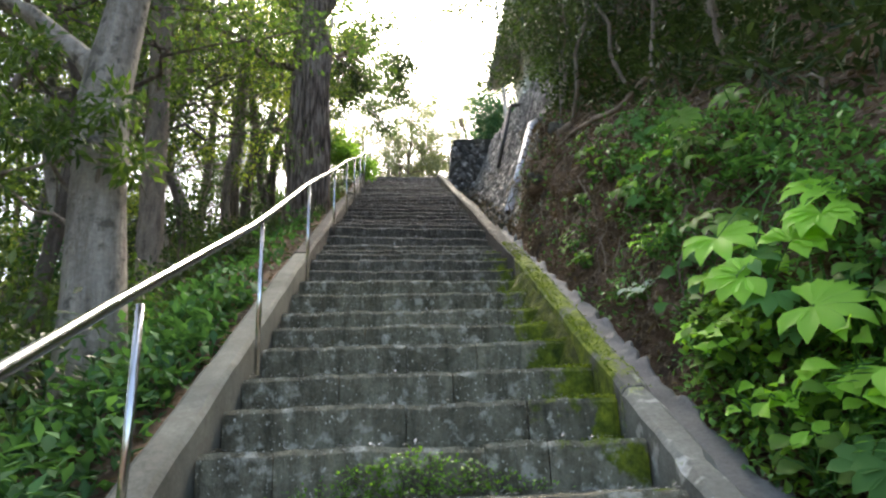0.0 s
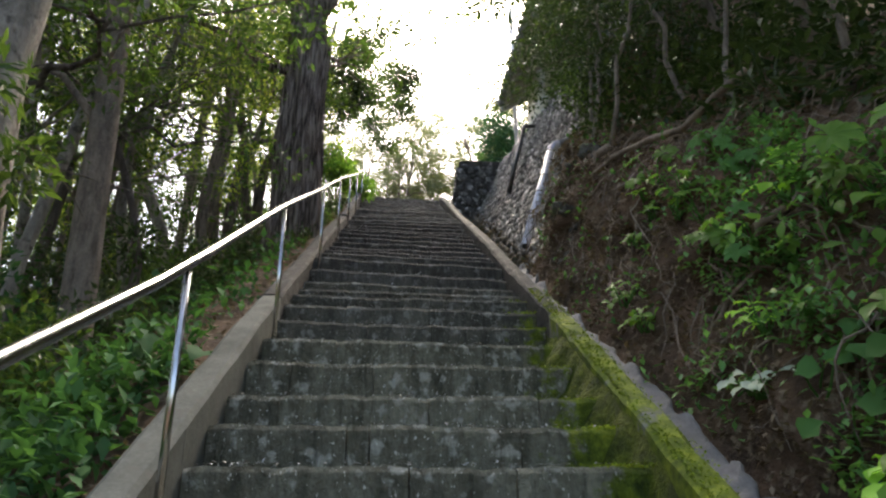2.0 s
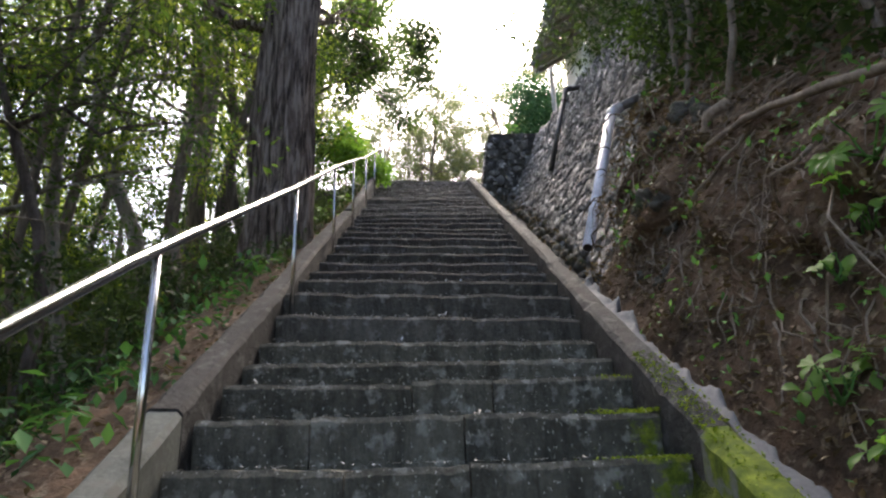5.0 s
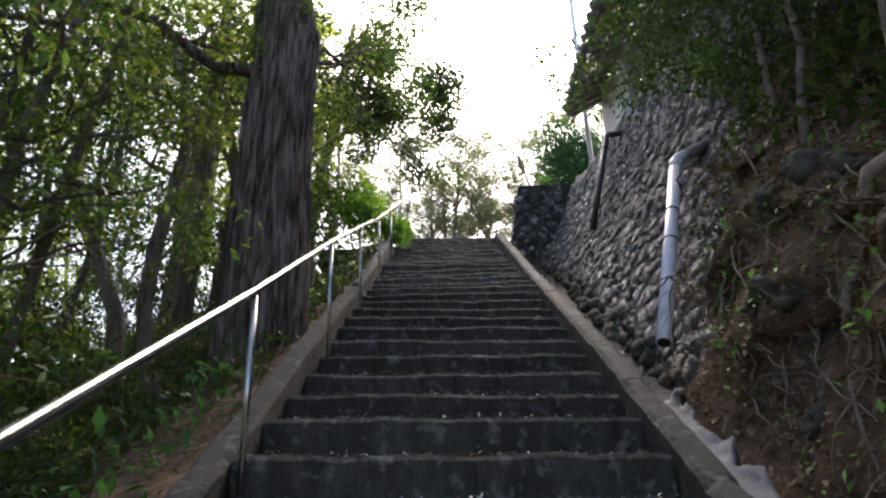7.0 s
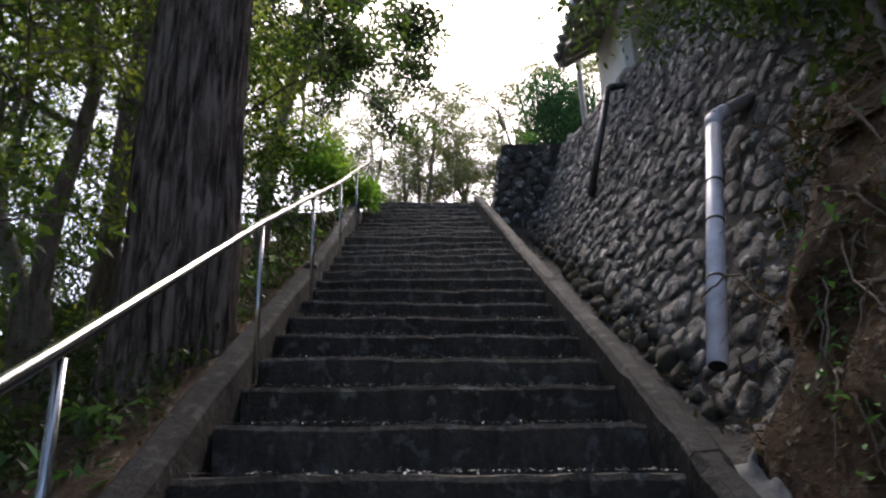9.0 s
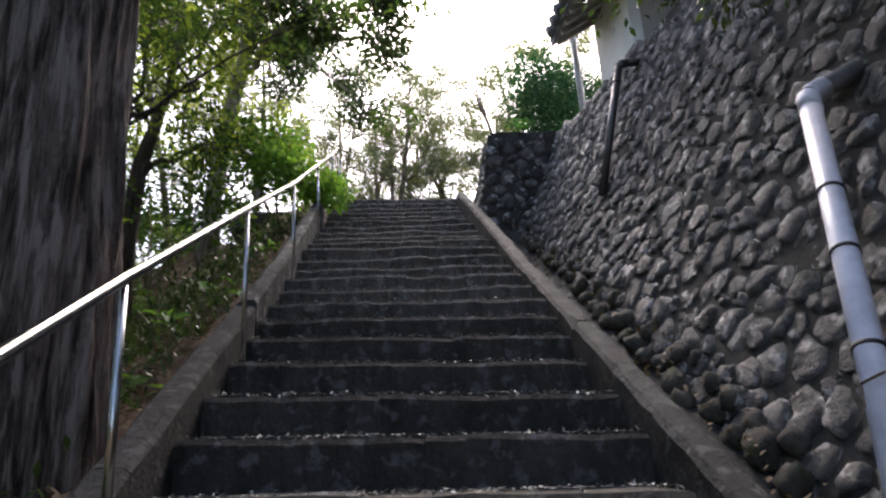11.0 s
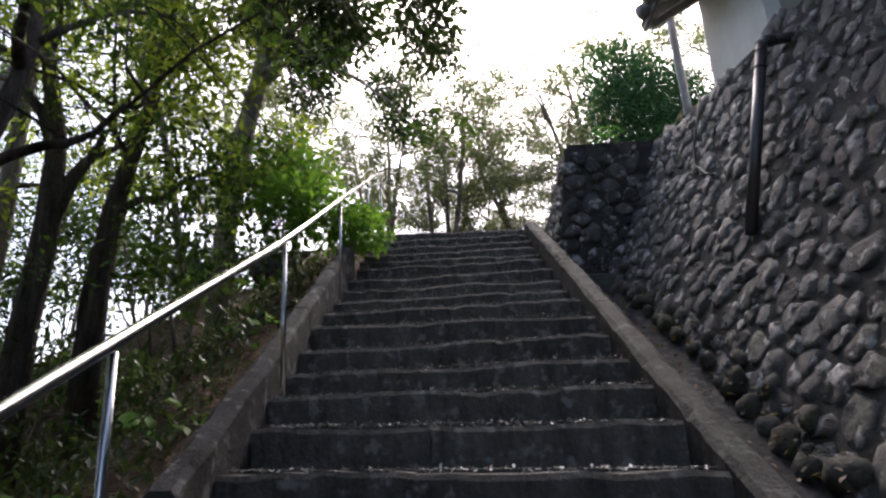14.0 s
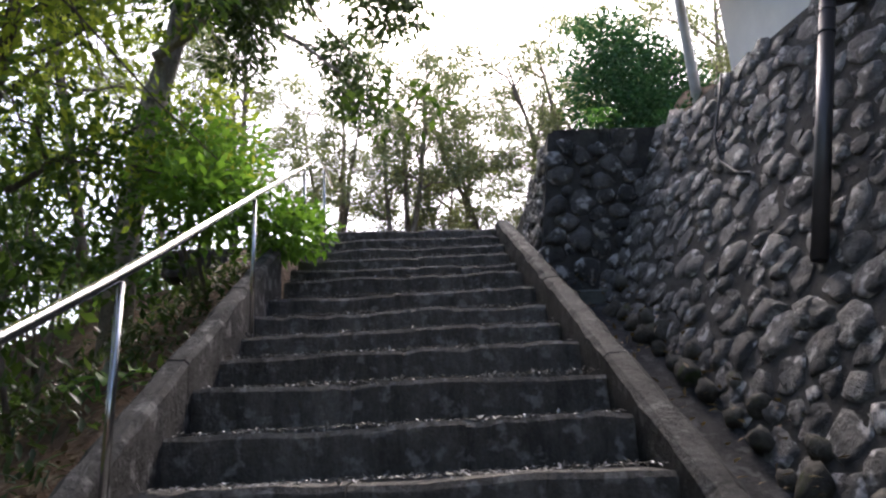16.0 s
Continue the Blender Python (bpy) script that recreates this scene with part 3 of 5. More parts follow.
def cobble(poly, centre, place, height, seed):
    """A domed stone on its polygon; place(u, v, h) puts sheet coordinates and height into the world."""
    r = np.random.default_rng(seed)
    v, f = [], []
    skew = r.uniform(-0.45, 0.45, 2)
    for s, h in ((1.03, -0.2), (0.95, 0.72), (0.7, 1.0)):
        for q in poly:
            w = centre + (q - centre) * s + (skew * 0.05 * h)
            v.append(place(w[0], w[1], height * h + (r.uniform(-0.016, 0.016) if h > 0 else 0)))
    n = len(poly)
    v.append(place(centre[0] + skew[0] * 0.04, centre[1] + skew[1] * 0.04, height * r.uniform(0.95, 1.25)))
    for ring in (0, 1):
        for k in range(n):
            f.append((ring * n + k, ring * n + (k + 1) % n, ring * n + n + (k + 1) % n, ring * n + n + k))
    for k in range(n):
        f.append((2 * n + k, 2 * n + (k + 1) % n, 3 * n))
    return v, f


def cobble_wall(name, label, place, found, near, backing):
    ob = root_at(name, tuple(place(found[0][0][0], found[0][0][1], 0)), label, "wall", kind="structure")
    part("mortar_bed", backing, ob)
    rest_v, rest_f = [], []
    count = 0
    for i, (c, poly) in enumerate(found):
        v, f = cobble(poly, c, place, 0.016 + 0.028 * np.random.default_rng(i).random(), i)
        if near(c) and count < 300:
            part("cobble", mesh_of("cobble", v, f, M_COBBLE, True), ob)
            count += 1
        else:
            b = len(rest_v)
            rest_v += v
            rest_f += [tuple(b + q for q in g) for g in f]
    if rest_v:
        tagged(part("cobbles", mesh_of("cobbles", rest_v, rest_f, M_COBBLE, True), ob), kind="stuff")
    return ob


def wall_place(u, v, h):
    n = Vector((-0.94, 0, 0.35))
    return Vector((wall_x(u, v), u, v)) + n * h


def wall_inside(u, v):
    return v > zn(u) - 0.55 and v < WALL_TOP + 0.05 * math.sin(u * 3) and u > 7.9 + max(0, v - zn(u)) * 0.1


def bed_section(y):
    """The mortar face follows the wall's batter; its back stands upright in the earth."""
    low = zn(y) - 0.75
    zs = [low + (WALL_TOP - low) * i / 9 for i in range(10)]
    return [(wall_x(y, z) - 0.012, y, z) for z in zs] + [(wall_x(y, WALL_TOP) + 0.3, y, WALL_TOP + 0.02), (wall_x(y, low) + 0.6, y, low)]


bed = Shell().sweep([bed_section(y) for y in np.arange(8.2, 15.3, 0.25)])
found = cells(7.9, 15.15, zn(7.9) - 0.55, WALL_TOP, 0.15, radians(62), 1.4, 5, wall_inside)
cobble_wall("wall_east", "leaning retaining wall of rounded grey cobbles in mortar", wall_place, found, lambda c: 9.6 < c[0] < 15.2 and c[1] < zn(c[0]) + 1.9, bed.mesh("mortar_bed", M_MORTAR))

# base course: larger rounded stones half sunk in the gutter
wall_east = bpy.data.objects["wall_east"]
br = np.random.default_rng(17)
y = 8.7
while y < 14.6:
    for row in range(2 if br.random() < 0.6 else 1):
        s = br.uniform(0.06, 0.105)
        yy, z = y + 0.11 * row + br.normal(0, 0.02), zn(y) - 0.43 + 0.17 * row + br.normal(0, 0.02)
        bm = bmesh.new()
        bmesh.ops.create_icosphere(bm, subdivisions=2, radius=1)
        for v in bm.verts:
            v.co *= 1 + 0.45 * noise.fractal(v.co * 1.2 + Vector((y * 7, row, 0)), 0.8, 2.0, 3)
        bm.transform(pose(wall_x(yy, z) - 0.02 - (0.035 if row == 0 else 0.0), yy, z, *br.uniform(-35, 35, 3)) @ Matrix.Diagonal((s * 0.75, s * 1.05, s * 0.95, 1)))
        me = bpy.data.meshes.new("cobble")
        bm.to_mesh(me)
        bm.free()
        me.shade_smooth()
        me.materials.append(M_BANKSTONE)
        part("cobble", me, wall_east, "darker rounded stone in the base course")
    y += br.uniform(0.17, 0.25)

PX1, PY, PTOP = 2.75, 14.94, 9.02


def pier_x(y, z):
    return 1.30 + 0.14 * (z - 7.8) + 0.05 * max(0, y - 15)


pier = Shell()
pier.sweep([[(pier_x(y, 7.3), y, 7.3), (pier_x(y, PTOP), y, PTOP), (PX1, y, PTOP), (PX1, y, 7.3)] for y in (PY, 16, 17, 18.2)])
found = cells(1.25, 2.3, 7.45, PTOP - 0.08, 0.16, radians(8), 1.45, 9, lambda u, v: u > pier_x(PY, v) + 0.06 and u < wall_x(PY, v) + 0.1)
cobble_wall("wall_pier", "end of a thick cobble wall squared off beside the steps", lambda u, v, h: Vector((u, PY - h, v)), found, lambda c: True, pier.mesh("mortar_bed", M_MORTAR))
found = cells(15.0, 18.1, 7.9, PTOP + 0.0, 0.17, radians(15), 1.3, 11, lambda u, v: True)
cobble_wall("wall_pier_side", "cobble face of the wall along the top steps", lambda u, v, h: Vector((pier_x(u, v) - h, u, v)), found, lambda c: True, Shell().box(1.5, 2.5, 15.2, 18.0, 7.4, 8.9).mesh("mortar_bed", M_MORTAR))
cap = Shell().sweep([[(pier_x(y, PTOP) + 0.01 + 0.02 * noise.noise(Vector((y * 6, 1, 1))), y, PTOP - 0.03), (pier_x(y, PTOP) + 0.05, y, PTOP + 0.03 + 0.03 * noise.noise(Vector((y * 5, 2, 1)))), (1.9, y, PTOP + 0.035 + 0.04 * noise.noise(Vector((y * 4, 3, 1)))), (2.5, y, PTOP + 0.03), (2.5, y, PTOP - 0.03)] for y in np.arange(PY + 0.01, 18.2, 0.12)])
tagged(new("trim_pier_cap", cap.mesh("pier_cap", M_MORTAR)), "weathered mortar capping on the cobble wall", "wall cap", kind="structure")
ledge = Shell().box(1.2, 2.2, PY - 0.12, PY + 0.4, 7.3, 7.52, 0.02)
tagged(new("trim_pier_foot", ledge.mesh("pier_foot", M_KERB)), "concrete footing under the cobble pier", "footing", kind="structure")


# ---- pipes and pole ----
def pipe(name, label, line, radius, material, bands=(), band_material=None, branch=None):
    ob = root_at(name, line[0], label, "drain pipe")
    for a, b in zip(line, line[1:]):
        part("pipe_length", Shell().tube([a, b], [radius, radius], 16).mesh("pipe_length", material if a is line[0] else branch or material, True), ob)
    for p, q, s in zip(line, line[1:], line[2:]):
        a, b, c = Vector(p), Vector(q), Vector(s)
        d0, d1 = (a - b).normalized(), (c - b).normalized()
        part("elbow", Shell().tube([b + d0 * radius * 2.2, b + d0 * radius * 0.6, b + d1 * radius * 0.6, b + d1 * radius * 2.2], [radius * 1.14] * 4, 16).mesh("elbow", material, True), ob)
    a, b = Vector(line[0]), Vector(line[1])
    for f in bands:
        c, d = a.lerp(b, f), (b - a).normalized() * 0.009
        part("strap", Shell().tube([c - d, c + d], [radius * 1.1] * 2, 16).mesh("strap", band_material, True), ob)
    mouth = (a - b).normalized()
    # Black disc on the closed tube end paints the shade inside the pipe.
    part("mouth", Shell().tube([a + mouth * 0.002, a + mouth * 0.004], [radius * 0.88] * 2, 16).mesh("mouth", M_BAND), ob, "black disc for the shade inside the open end")
    return ob


pipe("drain_pipe", "pale grey plastic drain pipe strapped down the wall", [(1.60, 8.30, 4.44), (2.27, 9.24, 6.38), (2.9, 9.3, 6.72), (3.5, 9.35, 7.0)], 0.055, M_PVC, (0.27, 0.49, 0.66), M_BAND, M_PVC_SHADED)
pipe("drain_pipe", "short dark plastic drain pipe on the cobble wall", [(2.19, 12.47, 7.10), (2.57, 12.49, 8.61), (3.0, 12.52, 8.68)], 0.042, M_DARKPIPE, (0.85,), M_BAND)
pole = root_at("pole", (2.89, 14.9, 8.9), "slim pale grey painted metal pole", "pole")
part("shaft", Shell().tube([(2.90, 14.9, 8.9), (2.885, 14.9, 10.3), (2.88, 14.9, 13.5)], [0.048] * 3, 14).mesh("shaft", M_POLE, True), pole)
part("foot_plate", Shell().box(2.8, 2.98, 14.81, 14.99, 8.93, 8.96, 0.005).mesh("foot_plate", M_POLE), pole)

cable = [(wall_x(y, z) - 0.055, y, z) for y, z in ((13.9, 8.97), (13.84, 8.7), (13.8, 8.4), (13.66, 8.15), (13.42, 7.96), (13.27, 7.885))]
tagged(new("cable", Shell().tube(cable, [0.011] * 6, 8).mesh("cable", M_BAND, True)), "thin black cable drooping down the cobble wall", "cable")

# ---- house on the terrace ----
house = root_at("house", (5.5, 14.1, 8.9), "small white plastered house with a grey tiled roof", "house")
HX, HY0, HY1, EAVE = 3.15, 13.38, 14.68, 10.40
part("wall_side", Shell().box(HX, HX + 0.15, HY0, HY1, 8.85, EAVE + 0.25, 0.005).mesh("wall_side", M_PLASTER), house, "bright white plaster wall")
part("wall_front", Shell().box(HX + 0.15, 8.5, HY0 + 0.012, HY0 + 0.16, 8.85, EAVE + 1.6, 0.005).mesh("wall_front", M_PLASTER_SHADED), house, "plaster wall, its shade put into a grey colour")
part("wall_back", Shell().box(HX + 0.15, 8.5, HY1 - 0.16, HY1 - 0.012, 8.85, EAVE + 1.6, 0.005).mesh("wall_back", M_PLASTER), house)
part("wall_side", Shell().box(8.5, 8.65, HY0, HY1, 8.85, EAVE + 1.6, 0.005).mesh("wall_side", M_PLASTER), house)
roof = part("roof", Shell().sweep([[(2.52, y, EAVE - 0.06), (2.52, y, EAVE + 0.0), (5.6, y, EAVE + 1.75), (9.2, y, EAVE), (9.2, y, EAVE - 0.06), (5.6, y, EAVE + 1.66)] for y in (11.0, 14.75)]).mesh("roof", M_WOOD), house, "timber roof boards")
for i in range(15):
    y = 11.0 + i * 0.25
    a = [(2.40, y, EAVE - 0.005), (5.6, y, EAVE + 1.8)]
    part("roof_tile", Shell().tube(a, [0.085, 0.085], 8).mesh("roof_tile", M_TILE, True), roof)
    part("rafter", Shell().sweep([[(x, y + 0.08, z - 0.15), (x, y + 0.08, z - 0.065), (x, y + 0.14, z - 0.065), (x, y + 0.14, z - 0.15)] for x, z in ((2.55, EAVE), (4.0, EAVE + 0.86))]).mesh("rafter", M_WOOD), roof)
part("tile_bed", Shell().sweep([[(2.48, y, EAVE + 0.005), (2.48, y, EAVE + 0.03), (5.6, y, EAVE + 1.785), (5.6, y, EAVE + 1.757)] for y in (10.98, 14.77)]).mesh("tile_bed", M_TILE), roof)
part("gutter_board", Shell().box(2.50, 2.53, 10.98, 14.77, EAVE - 0.07, EAVE + 0.0, 0.004).mesh("gutter_board", M_TILE), roof)


# ---- trees ----
def bent(a, b, sag, n, wobble, seed):
    """A curved line from a to b, rising or drooping by sag, with some wander."""
    r = np.random.default_rng(seed)
    a, b = np.array(a, float), np.array(b, float)
    out = []
    off = np.cumsum(r.normal(0, wobble, (n + 1, 3)), 0)
    for i in range(n + 1):
        f = i / n
        p = a + (b - a) * f + np.array([0, 0, sag]) * math.sin(math.pi * f)
        out.append(p + (off[i] - off[n] * f) * math.sin(math.pi * f) ** 0.5)
    return out


def tree(label, line, radii, limbs, bark, leaf, leaf_size, per_clump, seed, sides=10, clump=0.6, name="tree", twigs=4, spread=0.9, group=""):
    """A tapered trunk along line, limbs (from height fraction to a tip), twigs and leaf clumps at their ends."""
    r = np.random.default_rng(seed)
    ob = root_at(name, line[0], label, name.split("_")[-1], group)
    if sides > 16:
        seg0 = np.linspace(0, 1, len(line))
        fine = np.linspace(0, 1, 90)
        dense = [tuple(np.interp(f, seg0, np.array(line)[:, i]) for i in range(3)) for f in fine]
        part("trunk", Shell().tube(dense, list(np.interp(fine, seg0, radii)), 110, 0.1, True, 0.3).mesh("trunk", bark, True), ob)
    else:
        part("trunk", Shell().tube(line, radii, sides, 0.22).mesh("trunk", bark, True), ob)
    centres, sizes = [], []
    pts = np.array(line, float)
    seg = np.linspace(0, 1, len(line))
    for j, (at, tip, rad) in enumerate(limbs):
        start = np.array([np.interp(at, seg, pts[:, i]) for i in range(3)])
        if isinstance(tip, list):
            path, tip = [start] + [np.array(q) for q in tip], tip[-1]
        else:
            path = bent(start, tip, 0.25 * np.linalg.norm(np.array(tip) - start) * r.uniform(-0.2, 0.6), 7, 0.05 * np.linalg.norm(np.array(tip) - start), seed * 31 + j)
        sh = Shell().tube(path, list(np.linspace(rad, rad * 0.25, len(path))), 7, 0.15)
        for k in range(twigs):
            f = r.uniform(0.4, 1.0)
            s = np.array([np.interp(f, np.linspace(0, 1, len(path)), np.array(path)[:, i]) for i in range(3)])
            e = s + r.normal(0, spread, 3) * np.array([1, 1, 0.55]) + np.array([0, 0, 0.15])
            sh.tube(bent(s, e, 0.08, 4, 0.05, seed * 77 + j * 9 + k), list(np.linspace(rad * 0.32, rad * 0.08, 5)), 5)
            centres.append(e)
            sizes.append(clump * r.uniform(0.6, 1.25))
        centres.append(np.array(path[-1]))
        sizes.append(clump)
        part("limb", sh.mesh("limb", bark, True), ob)
    if centres and per_clump:
        p, w = cloud(centres, sizes, [int(per_clump * (q / clump) ** 2) for q in sizes], 0.65, seed)
        part("crown", leaf_mesh("crown", p, w, leaf_size, leaf_size * 0.42, leaf, seed=seed), ob)
    return ob


def limbs_about(line, count, reach, low, seed, rad, rise=0.5, away=None):
    r = np.random.default_rng(seed)
    pts, seg, out = np.array(line, float), np.linspace(0, 1, len(line)), []
    for i in range(count):
        at = low + (1 - low) * (i + r.random() * 0.8) / count
        s = np.array([np.interp(at, seg, pts[:, k]) for k in range(3)])
        a = 2.4 * i + r.uniform(-0.5, 0.5)
        L = reach * r.uniform(0.6, 1.1)
        d = np.array([math.cos(a) * L, math.sin(a) * L, L * rise * r.uniform(0.2, 1.3)])
        if away is not None and s[0] + d[0] > away:
            d[0] = -abs(d[0]) * 0.6
        out.append((at, tuple(s + d), rad * r.uniform(0.7, 1.1)))
    return out


def left_ground(x, y):
    pr = profile(y)
    return float(np.interp(x, [p[0] for p in pr], [p[1] for p in pr]))


# the great tree beside the steps
tree("great dark tree with deeply ribbed bark beside the kerb", [(-1.42, 8.88, 3.9), (-1.41, 8.88, 4.5), (-1.40, 8.88, 5.4), (-1.39, 8.88, 6.6), (-1.38, 8.88, 7.6), (-1.42, 8.86, 8.6), (-1.6, 8.85, 10.0), (-1.85, 8.9, 12.5)],
     [0.46, 0.36, 0.325, 0.31, 0.3, 0.23, 0.17, 0.09],
     [(0.515, [(-1.72, 8.72, 7.2), (-1.95, 8.7, 7.22), (-2.2, 8.66, 7.42), (-2.5, 8.6, 7.68), (-2.9, 8.5, 7.78), (-3.5, 8.3, 7.73), (-4.1, 8.2, 7.93)], 0.075), (0.55, (-3.2, 8.9, 9.6), 0.09), (0.62, (-0.75, 8.8, 11.6), 0.12), (0.66, (-3.6, 7.7, 10.8), 0.09), (0.53, (-0.35, 10.8, 8.6), 0.035), (0.55, (-0.7, 10.5, 8.75), 0.03), (0.57, (-0.5, 11.0, 9.0), 0.03), (0.72, (-2.9, 9.9, 11.4), 0.08), (0.85, (-0.9, 7.6, 12.4), 0.07), (0.8, (-2.6, 6.8, 12.0), 0.07)],
     M_GREATBARK, M_LEAF, 0.075, 300, 11, 20, 0.45)
# pale forked tree near the foot
tree("pale smooth-barked tree forking above the undergrowth", [(-1.80, 3.15, 1.2), (-1.83, 3.13, 1.9), (-1.87, 3.1, 2.6), (-1.92, 3.1, 3.3), (-1.84, 3.1, 3.9), (-1.72, 3.05, 4.8), (-1.75, 3.0, 6.4)],
     [0.24, 0.175, 0.16, 0.16, 0.13, 0.11, 0.06],
     [(0.52, (-3.2, 2.9, 4.4), 0.09), (0.85, (-2.9, 3.6, 6.3), 0.06), (0.95, (-1.9, 2.0, 7.0), 0.05)],
     M_PALE, M_LEAF, 0.075, 220, 12, 16, 0.45)
tree("slender grey-brown tree with a few low shoots", [(-2.36, 5.4, 1.7), (-2.37, 5.4, 2.6), (-2.41, 5.4, 3.6), (-2.44, 5.4, 4.6), (-2.5, 5.4, 5.8), (-2.6, 5.3, 7.6)],
     [0.17, 0.13, 0.115, 0.105, 0.1, 0.05],
     [(0.5, (-3.6, 5.2, 5.4), 0.04), (0.7, (-3.4, 6.0, 6.6), 0.045), (0.85, (-2.4, 4.2, 7.4), 0.045), (0.6, (-1.9, 4.7, 5.9), 0.02)],
     M_THIN, M_LEAF, 0.085, 160, 13, 12, 0.5)
tree("pale-limbed spreading tree at the top of the slope", [(-2.6, 15.6, 6.8), (-2.5, 15.5, 8.4), (-2.3, 15.4, 9.7), (-2.12, 15.4, 10.5), (-1.95, 15.4, 11.8), (-1.7, 15.3, 13.2)],
     [0.16, 0.13, 0.115, 0.105, 0.09, 0.05],
     [(0.5, (-0.75, 13.5, 10.0), 0.06), (0.55, (0.0, 13.5, 9.75), 0.04), (0.7, (-1.0, 13.2, 10.7), 0.05), (0.6, (-0.35, 16.5, 10.3), 0.05), (0.85, (-2.9, 14.5, 12.2), 0.05), (0.75, (-3.4, 15.8, 11.4), 0.05)],
     M_PALE, M_LEAFD, 0.09, 760, 14, 12, 0.42, spread=0.4, twigs=5)
tree("dark crooked tree among the undergrowth", [(-3.45, 13.4, 5.1), (-3.4, 13.4, 6.9), (-3.3, 13.4, 7.8), (-3.25, 13.3, 8.6), (-3.5, 13.2, 10.0)], [0.15, 0.12, 0.11, 0.09, 0.05],
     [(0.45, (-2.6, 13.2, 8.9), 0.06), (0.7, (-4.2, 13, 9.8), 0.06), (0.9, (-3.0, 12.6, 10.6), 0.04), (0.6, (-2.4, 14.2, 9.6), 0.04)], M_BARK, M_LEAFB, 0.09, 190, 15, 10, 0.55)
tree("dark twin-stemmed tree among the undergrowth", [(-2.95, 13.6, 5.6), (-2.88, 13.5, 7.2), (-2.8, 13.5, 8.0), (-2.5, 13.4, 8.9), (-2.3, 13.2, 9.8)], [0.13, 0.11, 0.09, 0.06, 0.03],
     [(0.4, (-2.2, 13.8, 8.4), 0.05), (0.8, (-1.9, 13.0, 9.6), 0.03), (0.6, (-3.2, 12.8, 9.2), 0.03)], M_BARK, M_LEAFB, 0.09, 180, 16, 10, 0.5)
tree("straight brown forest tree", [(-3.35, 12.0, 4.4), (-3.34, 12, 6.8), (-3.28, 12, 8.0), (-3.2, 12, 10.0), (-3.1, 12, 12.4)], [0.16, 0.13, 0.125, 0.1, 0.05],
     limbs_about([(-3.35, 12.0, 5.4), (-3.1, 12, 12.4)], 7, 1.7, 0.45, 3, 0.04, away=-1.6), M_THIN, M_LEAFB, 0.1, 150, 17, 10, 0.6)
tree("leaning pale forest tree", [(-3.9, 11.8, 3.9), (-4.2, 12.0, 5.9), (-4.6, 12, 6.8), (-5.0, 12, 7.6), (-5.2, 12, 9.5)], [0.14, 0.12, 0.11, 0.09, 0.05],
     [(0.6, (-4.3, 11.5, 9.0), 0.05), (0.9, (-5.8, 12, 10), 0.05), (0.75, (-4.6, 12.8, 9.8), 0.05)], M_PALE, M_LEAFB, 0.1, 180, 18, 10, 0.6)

# forest further down the slope
fr = np.random.default_rng(21)
made = 0
while made < 34:
    x, y = fr.uniform(-13.5, -3.0), fr.uniform(0.5, 24)
    if x > -4.0 and 9 < y < 17:
        continue
    made += 1
    z, h = left_ground(x, y) - 0.1, fr.uniform(6, 9.5) + 0.42 * (-x - 2)
    lean = fr.normal(0, 0.9, 2)
    ln = [(x + lean[0] * f + 0.25 * math.sin(f * 5 + made), y + lean[1] * f, z + h * f) for f in (0, 0.2, 0.4, 0.6, 0.8, 1)]
    rd = fr.uniform(0.045, 0.11)
    tree("slim forest tree with yellow-green foliage against the light", ln, [rd * 1.3, rd, rd * 0.95, rd * 0.8, rd * 0.6, rd * 0.3], limbs_about(ln, 9, 1.8, 0.3 if x > -5 else 0.12, made, rd * 0.4, 0.3, -2.2),
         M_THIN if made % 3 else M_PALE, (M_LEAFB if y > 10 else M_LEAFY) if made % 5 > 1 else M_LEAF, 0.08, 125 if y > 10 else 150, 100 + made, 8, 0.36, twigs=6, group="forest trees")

# unseen trees added to close the wood behind the steps' foot and block sky light
for i, (x, y, h) in enumerate([(-4.6, -0.4, 8.0), (-5.4, -3.0, 8.5), (-4.6, -6.4, 8.0), (-6.8, -1.0, 8.5)]):
    z = left_ground(x, y) - 0.1
    ln = [(x + 0.25 * math.sin(f * 5 + i), y + 0.2 * math.sin(f * 4 + i), z + h * f) for f in np.linspace(0, 1, 7)]
    tree("tall unseen forest tree added to shade the foot of the steps", ln, list(np.linspace(0.14, 0.04, 7)), limbs_about(ln, 9, 2.3, 0.5, 60 + i, 0.05, 0.3), M_THIN, M_LEAF, 0.1, 170, 800 + i, 9, 0.5, twigs=6, group="forest trees")

